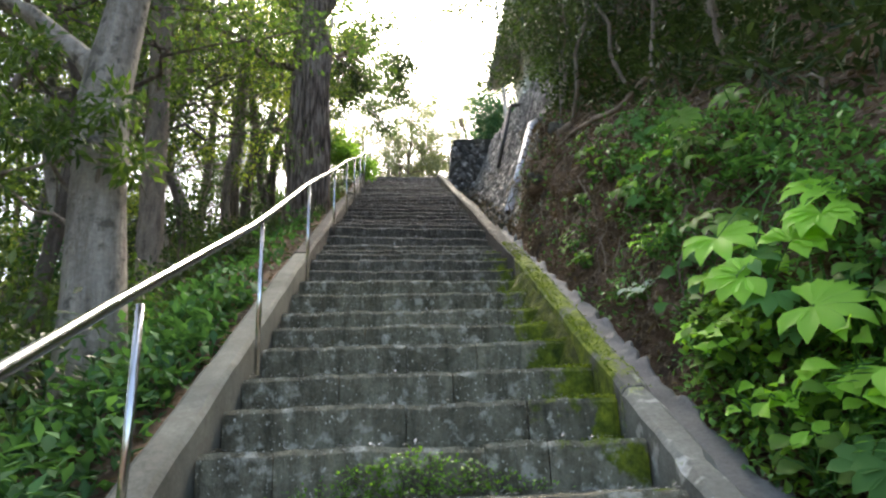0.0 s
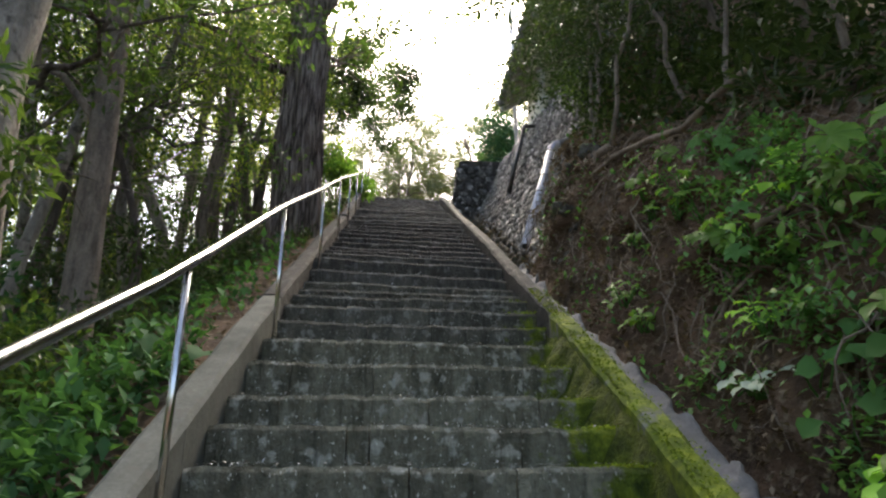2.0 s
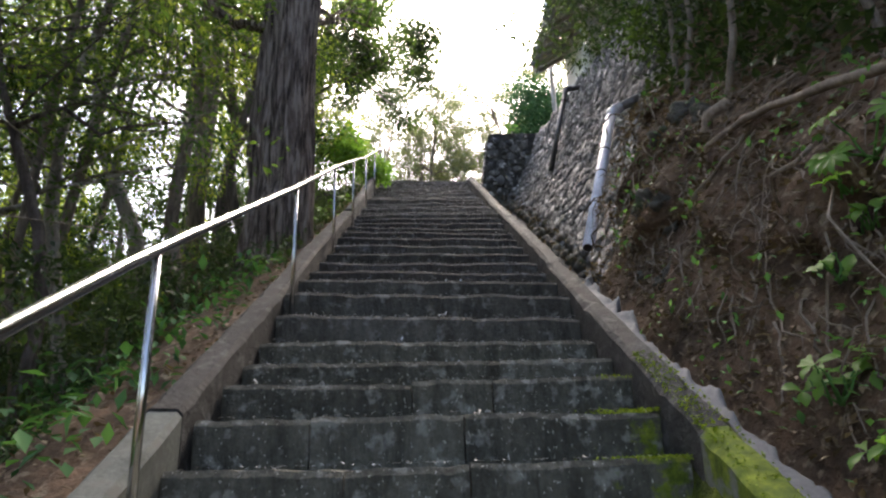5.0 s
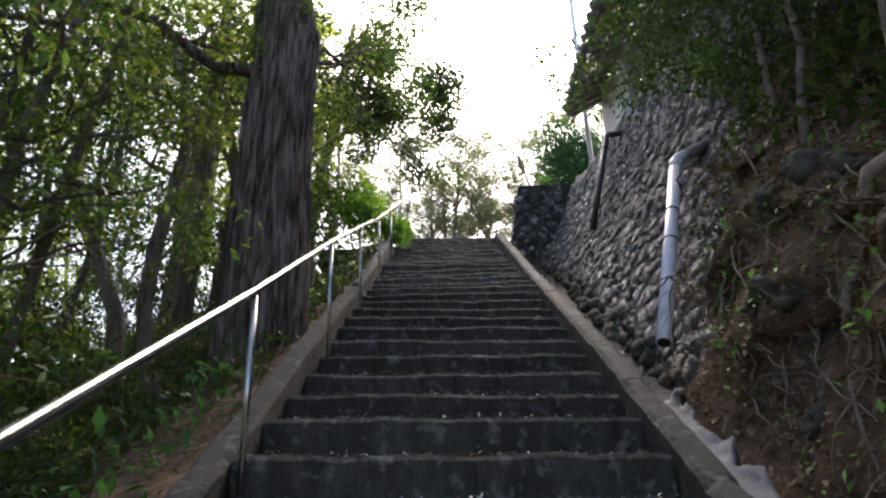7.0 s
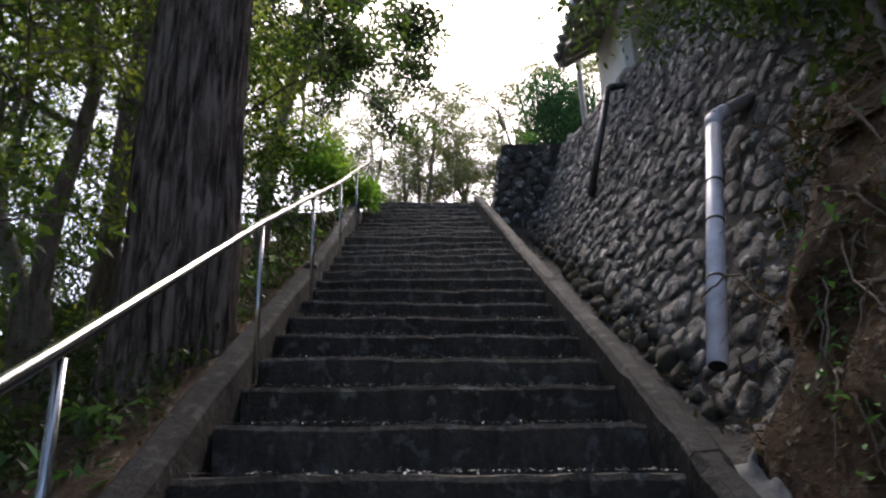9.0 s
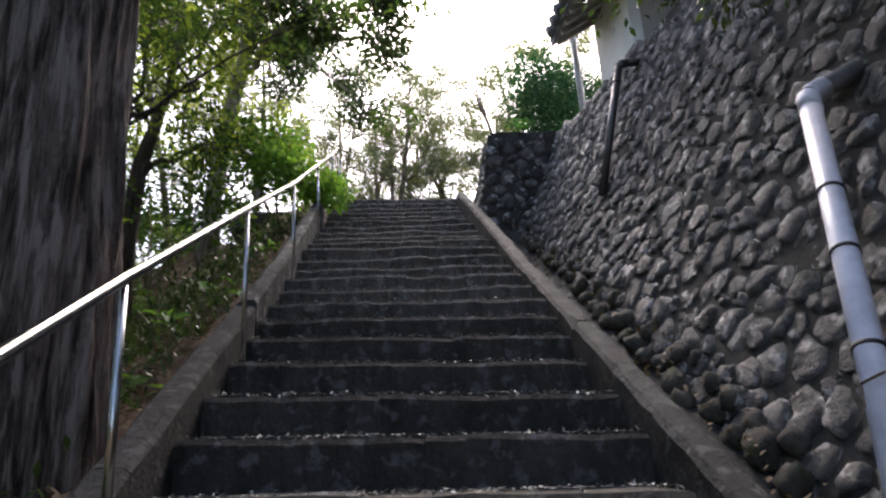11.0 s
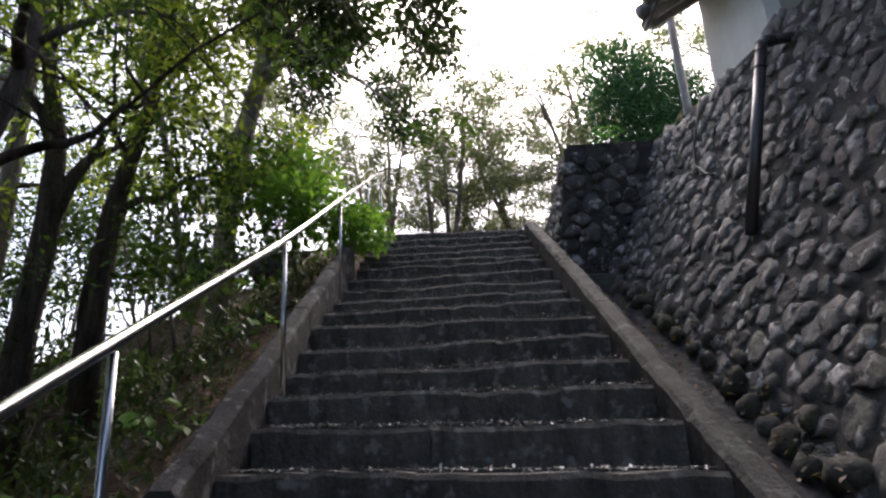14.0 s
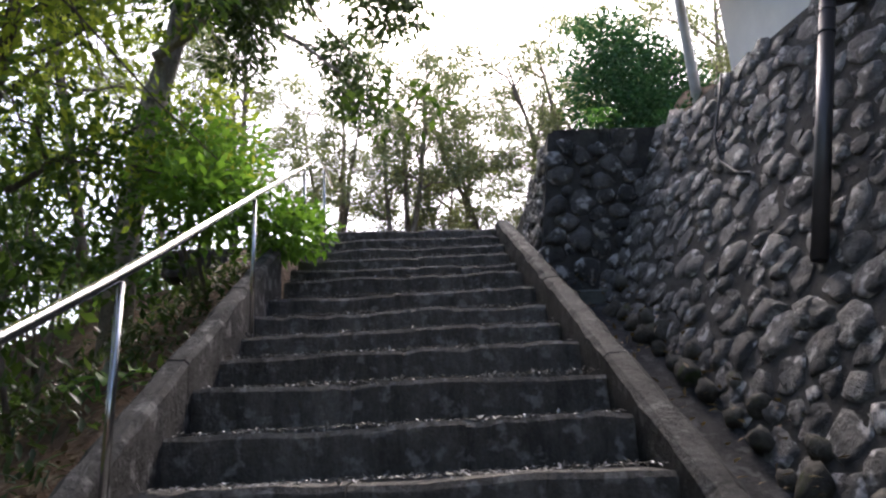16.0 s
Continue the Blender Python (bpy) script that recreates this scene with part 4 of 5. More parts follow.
# crooked understorey trees with bare stems
for i, (x, y, h, bx, by) in enumerate([(-2.75, 6.9, 4.6, -0.5, 0.3), (-3.5, 8.6, 5.2, 0.5, -0.3), (-2.7, 10.2, 4.6, -0.45, 0.2), (-4.1, 7.2, 5.4, 0.6, 0.4), (-3.3, 5.9, 4.8, -0.7, 0.2), (-4.6, 10.0, 5.6, -0.5, 0.4), (-2.6, 4.5, 4.4, -0.6, -0.3), (-5.0, 8.3, 5.6, 0.7, 0), (-3.7, 4.4, 4.8, 0.5, 0.5), (-2.35, 11.6, 4.2, -0.5, 0.2), (-5.6, 6.4, 5.6, -0.4, 0.2)]):
    z, h = left_ground(x, y) - 0.1, h + 0.42 * (-x - 2)
    ln = [(x + bx * f + 0.22 * math.sin(f * 6.5 + i * 1.7), y + by * f + 0.15 * math.sin(f * 5 + i), z + h * f) for f in np.linspace(0, 1, 9)]
    rd = 0.055 + 0.012 * (i * 7 % 5)
    tree("crooked bare-stemmed understorey tree on the wooded slope", ln, list(np.linspace(rd, rd * 0.35, 9)), limbs_about(ln, 7, 1.3, 0.5, 40 + i, rd * 0.45, 0.5, -1.5), (M_BARK, M_PALE, M_THIN)[i % 3], M_LEAF, 0.075, 60, 700 + i, 9, 0.36, twigs=5, group="crooked trees")

# trees behind the head of the steps
for i, (x, y, h) in enumerate([(-3.5, 22, 6.0), (-1.8, 24, 6.0), (-0.3, 23, 5.5), (0.9, 25, 5.0), (2.2, 23.5, 5.0), (3.4, 22, 5.5), (5.0, 24, 7.0), (-5.5, 24, 7.0), (4.6, 19.5, 4.2), (6.5, 20.5, 5.5)]):
    for j in range(3 if i < 6 else 1):
        q = np.random.default_rng(i * 7 + j)
        a = q.uniform(-0.9, 0.9, 2)
        ln = [(x + a[0] * f * 1.6 + 0.2 * math.sin(3 * f + j), y + a[1] * f, 8.3 + 1.15 * h * f * (1 - 0.12 * j)) for f in (0, 0.25, 0.5, 0.75, 1)]
        tree("thin many-stemmed tree with haze put into its pale leaves", ln, [0.09, 0.075, 0.06, 0.045, 0.02], limbs_about(ln, 6, 1.25, 0.45, i * 5 + j, 0.03, 0.6), M_THIN, M_FAR_HAZE, 0.085, 160, 300 + i * 5 + j, 7, 0.3, twigs=6, group="trees at the top")

# trees over the earth bank, the one at x 4.9 added to shade it
for i, (x, y, h, lean) in enumerate([(3.0, 7.2, 3.0, 0.4), (3.3, 8.5, 3.0, 0.4), (3.3, 6.0, 4.6, -0.5), (3.1, 4.4, 4.2, -0.4), (3.8, 3.0, 4.6, -0.8), (3.0, 1.6, 3.8, -0.4), (4.6, 5.2, 5.0, -0.7), (4.6, 7.6, 4.4, 0.2), (4.9, 1.2, 7.0, -0.9), (4.6, 3.4, 6.4, -0.5), (5.3, 4.8, 7.0, -0.6), (4.0, 0.2, 4.4, -0.6), (3.9, 10.2, 1.8, 0.2), (5.4, 2.0, 5, -0.6)]):
    z = left_ground(x, y) - 0.1
    ln = [(x + lean * f + 0.1 * math.sin(4 * f + i), y + 0.3 * math.sin(i) * f, z + h * f) for f in (0, 0.2, 0.4, 0.6, 0.8, 1)]
    tree("dark evergreen sapling overhanging the bank", ln, [0.06, 0.05, 0.045, 0.035, 0.03, 0.015], limbs_about(ln, 8, 1.35, 0.25, 50 + i, 0.022, 0.35), M_THIN, M_LEAFD, 0.085, 240 if x > 3.5 else 130, 400 + i, 7, 0.45, twigs=6, group="bank saplings")


# ---- bushes, hedge and plants ----
def bush(name, label, centres, sizes, counts, leaf, length, width, seed, stems, category="bush", flat=0.8, base=None):
    ob = root_at(name, base or stems[0][0], label, category)
    for i, (a, b) in enumerate(stems):
        part("stem", Shell().tube(bent(a, b, 0.1, 5, 0.04, seed + i), list(np.linspace(0.018, 0.006, 6)), 6).mesh("stem", M_THIN, True), ob)
    p, w = cloud(centres, sizes, counts, flat, seed)
    part("foliage", leaf_mesh("foliage", p, w, length, width, leaf, seed=seed), ob)
    return ob


ur = np.random.default_rng(55)
for i in range(40):
    x, y = ur.uniform(-8.5, -2.3), ur.uniform(-0.5, 21)
    if y > 9 and i % 2:
        y -= 9
    z = left_ground(x, y)
    tall = ur.uniform(0.6, 2.6) + 0.25 * (-x - 2) if x < -5 else ur.uniform(0.4, 1.3)
    cs = [(x + ur.normal(0, 0.5), y + ur.normal(0, 0.5), z + tall * ur.uniform(0.35, 1.1)) for _ in range(6)]
    bush("shrub", "loose understorey shrub on the wooded slope", cs, [ur.uniform(0.3, 0.55) for _ in cs], [330] * 6, (M_LEAF, M_LEAFD, M_LEAFY if x < -5 else M_COVERD, M_LEAFD)[i % 4], 0.1 if x < -3.5 else 0.075, 0.042 if x < -3.5 else 0.032, 1200 + i,
         [((x, y, z - 0.05), cs[0]), ((x + 0.1, y, z - 0.05), cs[1]), ((x, y + 0.1, z - 0.05), cs[2])], "shrub")
for i in range(9):      # low dark shrubs added to shade the edge of the slope
    x, y = -1.95 - 0.5 * ((i * 0.618) % 1), 5.2 + 0.85 * i
    z = left_ground(x, y)
    cs = [(x + ur.normal(0, 0.22), y + ur.normal(0, 0.25), z + 0.12 + 0.1 * k) for k in range(4)]
    bush("shrub", "low dark-leaved shrub on the edge of the slope", cs, [0.3, 0.32, 0.28, 0.22], [190, 200, 160, 110], M_LEAFD, 0.075, 0.032, 1400 + i, [((x, y, z - 0.05), cs[3]), ((x, y + 0.1, z - 0.05), cs[2])], "shrub")
for i in range(14):      # tangle below the upper flight
    x, y = -3.4 - 0.42 * i + 0.5 * math.sin(i * 3.0), 13.6 + 4.5 * ((i * 0.618) % 1)
    z = left_ground(x, y)
    tall = 1.5 + 1.5 * ((i * 0.37) % 1) + 0.3 * (-x - 2)
    cs = [(x + ur.normal(0, 0.55), y + ur.normal(0, 0.5), z + tall * (0.15 + 0.14 * k)) for k in range(7)]
    bush("shrub", "tall tangled shrub with dark leaves on the wooded slope", cs, [ur.uniform(0.35, 0.6) for _ in cs], [210] * 7, (M_LEAFD, M_LEAF)[i % 2], 0.085, 0.036, 1300 + i,
         [((x, y, z - 0.05), cs[6]), ((x + 0.1, y, z - 0.05), cs[4]), ((x, y + 0.1, z - 0.05), cs[5])], "shrub")
g0 = left_ground(-1.3, 14.1)
bush("bush", "light green leafy bush leaning over the handrail", [(-1.25, 14.1, 8.2), (-0.95, 14.4, 8.05), (-1.6, 14.3, 8.6), (-1.3, 13.7, 8.0), (-0.72, 14.7, 8.1), (-1.5, 14.9, 8.9), (-0.75, 14.2, 7.9)], [0.45, 0.4, 0.5, 0.4, 0.3, 0.5, 0.25], [650, 520, 700, 450, 260, 600, 200], M_BUSH, 0.085, 0.05, 61,
     [((-1.3, 14.2, g0), (-1.2, 14.1, 8.3)), ((-1.4, 14.3, g0), (-1.6, 14.3, 8.7)), ((-1.2, 14.4, g0), (-0.8, 14.5, 8.0))])
bush("bush", "dark leafy shrub behind the kerb", [(-1.9, 12.9, 7.5), (-2.0, 13.4, 8.2), (-1.7, 12.3, 7.0), (-2.2, 14.2, 8.7), (-1.6, 13.6, 7.6)], [0.5, 0.55, 0.4, 0.5, 0.4], [380, 450, 260, 360, 260], M_LEAF, 0.085, 0.04, 62,
     [((-1.9, 13, 6.4), (-1.9, 12.9, 7.6)), ((-2, 13.3, 6.5), (-2.1, 13.6, 8.4))])
bush("hedge", "clipped dense green conifer hedge behind the wall", [(2.55 + 0.3 * (i % 7), 16.6 + 0.25 * (i % 7), 9.4 + 0.75 * (i // 7) + 0.15 * (i % 2)) for i in range(21)], [0.55] * 21, [1300] * 21, M_HEDGE, 0.085, 0.03, 63, [((2.6 + 0.7 * i, 16.5 + 0.5 * i, 8.8), (2.6 + 0.7 * i, 16.5 + 0.5 * i, 9.6)) for i in range(3)], "hedge", 0.95)
bush("bush", "low green bush at the foot of the pole", [(2.75, 15.2, 9.15), (2.95, 15.0, 9.2), (2.6, 15.6, 9.15)], [0.25, 0.22, 0.25], [420, 320, 420], M_HEDGE, 0.06, 0.025, 68, [((2.8, 15.2, 8.9), (2.75, 15.2, 9.25))])
bush("bush", "dark green bush on top of the cobble wall", [(3.3, 10.6, 8.95), (3.2, 11.3, 9.0), (3.1, 11.9, 9.1), (3.5, 9.8, 8.7)], [0.35, 0.3, 0.22, 0.5], [420, 300, 160, 700], M_LEAF, 0.07, 0.035, 64, [((3.35, 10.7, 8.85), (3.3, 10.6, 9.2))])
bush("bush", "leafy shrub hanging over the wall above the pipe", [(2.75, 8.9, 7.2), (2.7, 9.4, 7.6), (2.8, 9.9, 8.3), (2.6, 8.5, 6.9), (2.7, 10.3, 8.9), (2.9, 9.2, 8.4)], [0.4, 0.4, 0.4, 0.35, 0.35, 0.4], [300, 300, 280, 240, 220, 280], M_LEAF, 0.075, 0.034, 65, [((2.9, 8.9, 6.3), (2.75, 8.9, 7.3)), ((2.9, 9.2, 6.5), (2.9, 9.9, 8.1))])


def blade_leaf(lobes, length, width, seed):
    """One broad leaf as a mesh in the xy plane with its stalk at the origin: lobes fan out from one point."""
    v, f = [(0, 0, 0)], []
    for k in range(lobes):
        a = 0 if lobes == 1 else radians(-120 + 240 * k / (lobes - 1))
        L = length * (1 - 0.25 * abs(a) / 2.1)
        d, s = Vector((math.sin(a), math.cos(a), 0)), Vector((math.cos(a), -math.sin(a), 0))
        b = len(v)
        for t, w, h in ((0.3, 0.5, 0.06), (0.6, 1.0, 0.06), (0.84, 0.7, 0.0)):
            c = d * L * t
            v += [tuple(c - s * width * w * 0.5 + Vector((0, 0, 0.16 * width + h * L * 0.6))), tuple(c + Vector((0, 0, h * L * 0.6))), tuple(c + s * width * w * 0.5 + Vector((0, 0, 0.16 * width + h * L * 0.6)))]
        v.append(tuple(d * L + Vector((0, 0, -0.12 * L))))
        f += [(0, b + 1, b), (0, b + 2, b + 1)]
        for i in (0, 3):
            f += [(b + i, b + i + 1, b + i + 4, b + i + 3), (b + i + 1, b + i + 2, b + i + 5, b + i + 4)]
        f += [(b + 6, b + 7, b + 9), (b + 7, b + 8, b + 9)]
    return v, f


def leafy_plant(name, label, base, leaves, lobes, length, width, material, seed, group=""):
    """A plant of stalked broad leaves; leaves: tip places with the way each faces."""
    r = np.random.default_rng(seed)
    ob = root_at(name, base, label, "plant", group)
    for i, (p, face) in enumerate(leaves):
        p = Vector(p)
        lv, lf = blade_leaf(lobes, length * r.uniform(0.8, 1.15), width * r.uniform(0.85, 1.15), i)
        z = Vector(face).normalized()
        y = Vector((r.normal(), r.normal(), r.normal() * 0.3 - 0.3))
        y = (y - z * y.dot(z)).normalized()
        m = Matrix((y.cross(z), y, z)).transposed().to_4x4()
        m.translation = p
        leaf = part("leaf", mesh_of("leaf", [m @ Vector(q) for q in lv], lf, material, True), ob)
        part("stalk", Shell().tube(bent(Vector(base) + Vector((r.normal(0, 0.02), r.normal(0, 0.02), 0)), p, 0.03, 4, 0.01, seed + i), [0.006, 0.005, 0.004, 0.0035, 0.003], 5).mesh("stalk", M_HERB, True), leaf)
    return ob


fl = [((1.69, 1.56, 1.83), (-0.35, -0.55, 0.75)), ((1.41, 1.71, 1.61), (-0.45, -0.65, 0.6)), ((1.50, 1.44, 1.42), (-0.4, -0.6, 0.7)), ((1.58, 1.62, 1.73), (-0.3, -0.6, 0.75)), ((1.84, 1.66, 1.98), (-0.2, -0.6, 0.8)), ((1.92, 1.70, 1.72), (-0.2, -0.5, 0.8)), ((2.05, 1.80, 2.05), (-0.1, -0.5, 0.9)), ((1.44, 1.95, 1.86), (-0.4, -0.5, 0.7))]
leafy_plant("broadleaf_shrub", "shrub with big bright green palmate leaves on the bank", (1.95, 2.1, left_ground(1.95, 2.1)), fl, 8, 0.21, 0.088, M_FATSIA, 71)
sh = np.random.default_rng(72)
for i, (y, x, lab) in enumerate([(1.7, 1.72, 0), (2.2, 1.8, 0), (1.2, 1.6, 0), (2.7, 1.95, 0), (0.7, 1.75, 0)]):
    x, y, z = bank_point(y, bank_rel(x))
    lv = [((x + sh.uniform(-0.3, 0.25), y + sh.uniform(-0.35, 0.3), z + sh.uniform(0.02, 0.35)), (sh.normal(-0.5, 0.3), sh.normal(-0.5, 0.3), 0.8)) for _ in range(9)]
    leafy_plant("broadleaf_shrub", "low shrub with dark green palmate leaves on the bank", (x, y, z), lv, 7, 0.15, 0.07, M_BUSH if i % 2 else M_HERB, 73 + i, "palmate shrubs")


def herb(x, y, z, size, count, lobes, material, seed, label, out=(-0.5, -0.3, 0.9)):
    r = np.random.default_rng(seed)
    lv = []
    for _ in range(count):
        a, d = r.uniform(0, 6.28), r.uniform(0.3, 1.0) * size
        lv.append(((x + d * math.cos(a), y + d * math.sin(a), z + r.uniform(0.4, 1.1) * size), (out[0] + r.normal(0, 0.35), out[1] + r.normal(0, 0.35), out[2])))
    return leafy_plant("herb", label, (x, y, z), lv, lobes, size * 0.75, size * (0.5 if lobes == 1 else 0.3), material, seed, "herbs by the steps")


hr = np.random.default_rng(81)
for i in range(40):      # along the foot of the bank
    y = hr.uniform(0.2, 2.5) if i < 26 else hr.uniform(2.8, 5.4)
    x, y, z = bank_point(y, hr.uniform(-0.02, 1.2), 0.05)
    herb(x, y, z - 0.02, hr.uniform(0.1, 0.2), int(hr.integers(6, 11)), int(hr.choice([1, 1, 3])), M_BUSH if i % 3 else M_FATSIA, 500 + i, "small green herb with soft ovate leaves on the bank")
for i in range(30):      # at the very foot
    x, y, z = bank_point(hr.uniform(0.2, 2.2), hr.uniform(-0.1, 0.6), 0.08)
    herb(x, y, z - 0.02, hr.uniform(0.1, 0.18), 9, 1, M_FATSIA if i % 2 else M_BUSH, 560 + i, "bright green herb at the foot of the earth bank")
for i in range(26):      # beside the west kerb
    y = hr.uniform(-0.2, 4.0)
    x = hr.uniform(-2.3, -1.12)
    herb(x, y, left_ground(x, y) - 0.02, hr.uniform(0.13, 0.26), int(hr.integers(6, 11)), int(hr.choice([1, 1, 3])), M_COVERD if i % 4 else M_HERB, 600 + i, "leafy green herb beside the concrete kerb", (0.3, -0.3, 0.95))
for i, (x, y) in enumerate([(-1.35, 10.6), (-1.3, 11.3), (-1.28, 12.6), (-1.3, 9.6), (-1.4, 8.0)]):
    herb(x, y, left_ground(x, y) - 0.02, 0.17, 8, 1, M_BUSH, 650 + i, "young green seedling beside the concrete kerb", (0.3, -0.3, 0.95))


def fern(x, y, z, size, seed, name="fern"):
    r = np.random.default_rng(seed)
    ob = root_at(name, (x, y, z), "arching green fern rooted in the bank", "fern", "ferns")
    for k in range(7):
        a = 0.9 * k + r.uniform(-0.3, 0.3)
        tip = np.array([x + math.cos(a) * size, y + math.sin(a) * size, z + size * r.uniform(0.1, 0.5)])
        path = np.array(bent((x, y, z), tip, size * 0.4, 12, 0.005, seed + k))
        ps, ws = [], []
        for i in range(2, 13):
            d = path[i] - path[i - 1]
            s = np.cross(d, (0, 0, 1.0))
            s /= max(np.linalg.norm(s), 1e-6)
            for sg in (-1, 1):
                ps.append(path[i])
                ws.append(s * sg + d * 4)
        part("frond", leaf_mesh("frond", np.array(ps), np.array(ws), size * 0.26, size * 0.07, M_HERB, up=2.0, seed=seed + k), ob)
    return ob


for i, (x, y) in enumerate([(1.62, 1.0), (1.6, 0.55), (1.66, 1.45), (1.65, 0.1), (1.64, 1.25), (1.7, 0.8), (1.85, 2.4), (1.95, 3.1)]):
    fern(*bank_point(y, bank_rel(x)), 0.32, 700 + 10 * i)
fern(1.95, 14.9, 9.07, 0.2, 790)

for i in range(10):      # palmate and ovate plants over the upper bank
    y, rel = hr.uniform(2.6, 4.8), hr.uniform(0.45, 1.5)
    x, y, z = bank_point(y, rel)
    lv = [((x + hr.uniform(-0.2, 0.1), y + hr.uniform(-0.22, 0.22), z + hr.uniform(0.0, 0.28)), (hr.normal(-0.6, 0.3), hr.normal(-0.5, 0.3), 0.7)) for _ in range(8)]
    if i % 2:
        leafy_plant("broadleaf_shrub", "low shrub with green palmate leaves on the upper bank", (x, y, z), lv, 7, 0.105, 0.042, M_HERB if i % 4 == 1 else M_BUSH, 1730 + i, "palmate shrubs")
    else:
        leafy_plant("herb", "herb with pointed bright green leaves on the bank", (x, y, z), lv, 1, 0.11, 0.05, M_BUSH, 1730 + i, "herbs by the steps")

# exposed roots on the bank
ROOTS = [[(2.5, 4.2, 4.4), (2.12, 4.75, 4.12), (1.98, 5.6, 4.38), (1.93, 6.05, 4.45), (1.9, 6.35, 4.2), (1.82, 6.6, 3.85), (1.78, 6.75, 3.6)],
         [(2.3, 6.2, 4.75), (2.05, 6.4, 4.5), (1.95, 6.47, 4.25), (1.88, 6.55, 3.95), (1.8, 6.62, 3.7)],
         [(2.2, 7.1, 5.2), (2.05, 7.45, 5.0), (1.95, 7.7, 4.7), (1.9, 7.35, 4.62), (1.93, 6.9, 4.55)],
         [(2.3, 7.3, 5.3), (2.12, 7.75, 5.05), (1.96, 7.85, 4.6), (1.84, 7.7, 4.3)],
         [(2.0, 5.1, 3.9), (1.86, 5.3, 3.7), (1.8, 5.6, 3.6), (1.72, 5.9, 3.4)],
         [(2.1, 3.2, 2.9), (1.82, 3.5, 2.6), (1.7, 3.75, 2.4), (1.6, 3.9, 2.2)],
         [(2.4, 5.6, 4.6), (2.1, 5.9, 4.3), (1.95, 6.2, 4.05), (1.8, 6.3, 3.6)]]
for i, rt in enumerate(ROOTS):
    pts = []
    for a, b in zip(rt, rt[1:]):
        pts += bent(a, b, 0, 4, 0.012, 900 + i)[:-1]
    pts = [(min(p[0], bank_point(p[1], min(max(p[2] - zn(p[1]), -0.2), 2.0))[0] - 0.005) if p[1] < 7.6 else p[0], p[1], p[2]) for p in pts]
    rad = (0.028, 0.04, 0.02, 0.016, 0.012, 0.018, 0.012)[i]
    tagged(new("tree_root", Shell().tube(pts, list(np.linspace(rad, rad * 0.45, len(pts))), 8, 0.25).mesh("tree_root", M_ROOT, True)), "bare brown tree root snaking down the earth bank", "root", "roots on the bank")

# boulders at the end of the bank beside the cobble wall
for i in range(16):
    q = np.random.default_rng(950 + i)
    y = q.uniform(6.5, 7.7)
    rel = q.uniform(-0.1, 1.3)
    s = q.uniform(0.05, 0.13)
    x = bank_point(y, rel)[0] + s * 0.62
    bm = bmesh.new()
    bmesh.ops.create_icosphere(bm, subdivisions=3, radius=1)
    for v in bm.verts:
        v.co *= 1 + 0.7 * noise.fractal(v.co * 1.4 + Vector((i * 3, 0, 0)), 0.8, 2.0, 4)
    bm.transform(pose(x, y, zn(y) + rel, *q.uniform(0, 360, 3)) @ Matrix.Diagonal((s, s * 0.8, s * 0.65, 1)))
    me = bpy.data.meshes.new("boulder")
    bm.to_mesh(me)
    bm.free()
    me.shade_smooth()
    me.materials.append(M_BANKSTONE)
    tagged(new("boulder", me), "rounded grey stone set in the earth bank", "stone", "stones in the bank")

herb(*bank_point(3.25, 0.15), 0.12, 16, 1, M_PALELEAF, 690, "small pale silvery plant on the bank")
for i, (x, y) in enumerate([(1.68, 2.95), (1.72, 2.6), (1.66, 2.75), (1.75, 2.2), (1.8, 1.9)]):
    x, y, z = bank_point(y, bank_rel(x))
    leafy_plant("herb", "herb with round flat green leaves on the bank", (x, y, z), [((x - 0.1 + 0.06 * k, y - 0.1 * k, z + 0.1 + 0.05 * k), (-0.6, -0.5, 0.6)) for k in range(3)], 1, 0.12, 0.125, M_HERB, 1690 + i, "round-leaved herbs")
bush("sprays", "dark sprays of pointed leaves beside the pale trunk", [(-1.7, 2.75, 3.05), (-1.95, 2.7, 2.85), (-2.25, 2.8, 2.95), (-1.6, 2.9, 2.75), (-2.5, 3.0, 2.7), (-2.1, 2.5, 3.3)], [0.2, 0.22, 0.25, 0.18, 0.3, 0.2], [150, 170, 190, 110, 220, 130], M_LEAF, 0.09, 0.03, 66,
     [((-1.86, 3.1, 2.3), (-1.75, 2.8, 2.95)), ((-1.9, 3.1, 2.4), (-2.3, 2.8, 2.9)), ((-1.9, 3.1, 2.2), (-2.5, 3.0, 2.7))], "foliage", 0.7)
bush("sprays", "rosettes of long narrow leaves on the shady bank", [(2.2, 2.6, 3.2), (2.4, 3.2, 3.6), (2.1, 2.1, 2.8), (2.35, 1.7, 2.9), (2.3, 3.9, 3.9)], [0.22] * 5, [70] * 5, M_LEAFD, 0.2, 0.02, 67, [((2.3, 2.7, 2.7), (2.2, 2.6, 3.2)), ((2.5, 3.3, 3.1), (2.4, 3.2, 3.6)), ((2.2, 2.1, 2.4), (2.1, 2.1, 2.8))], "foliage", 0.8)
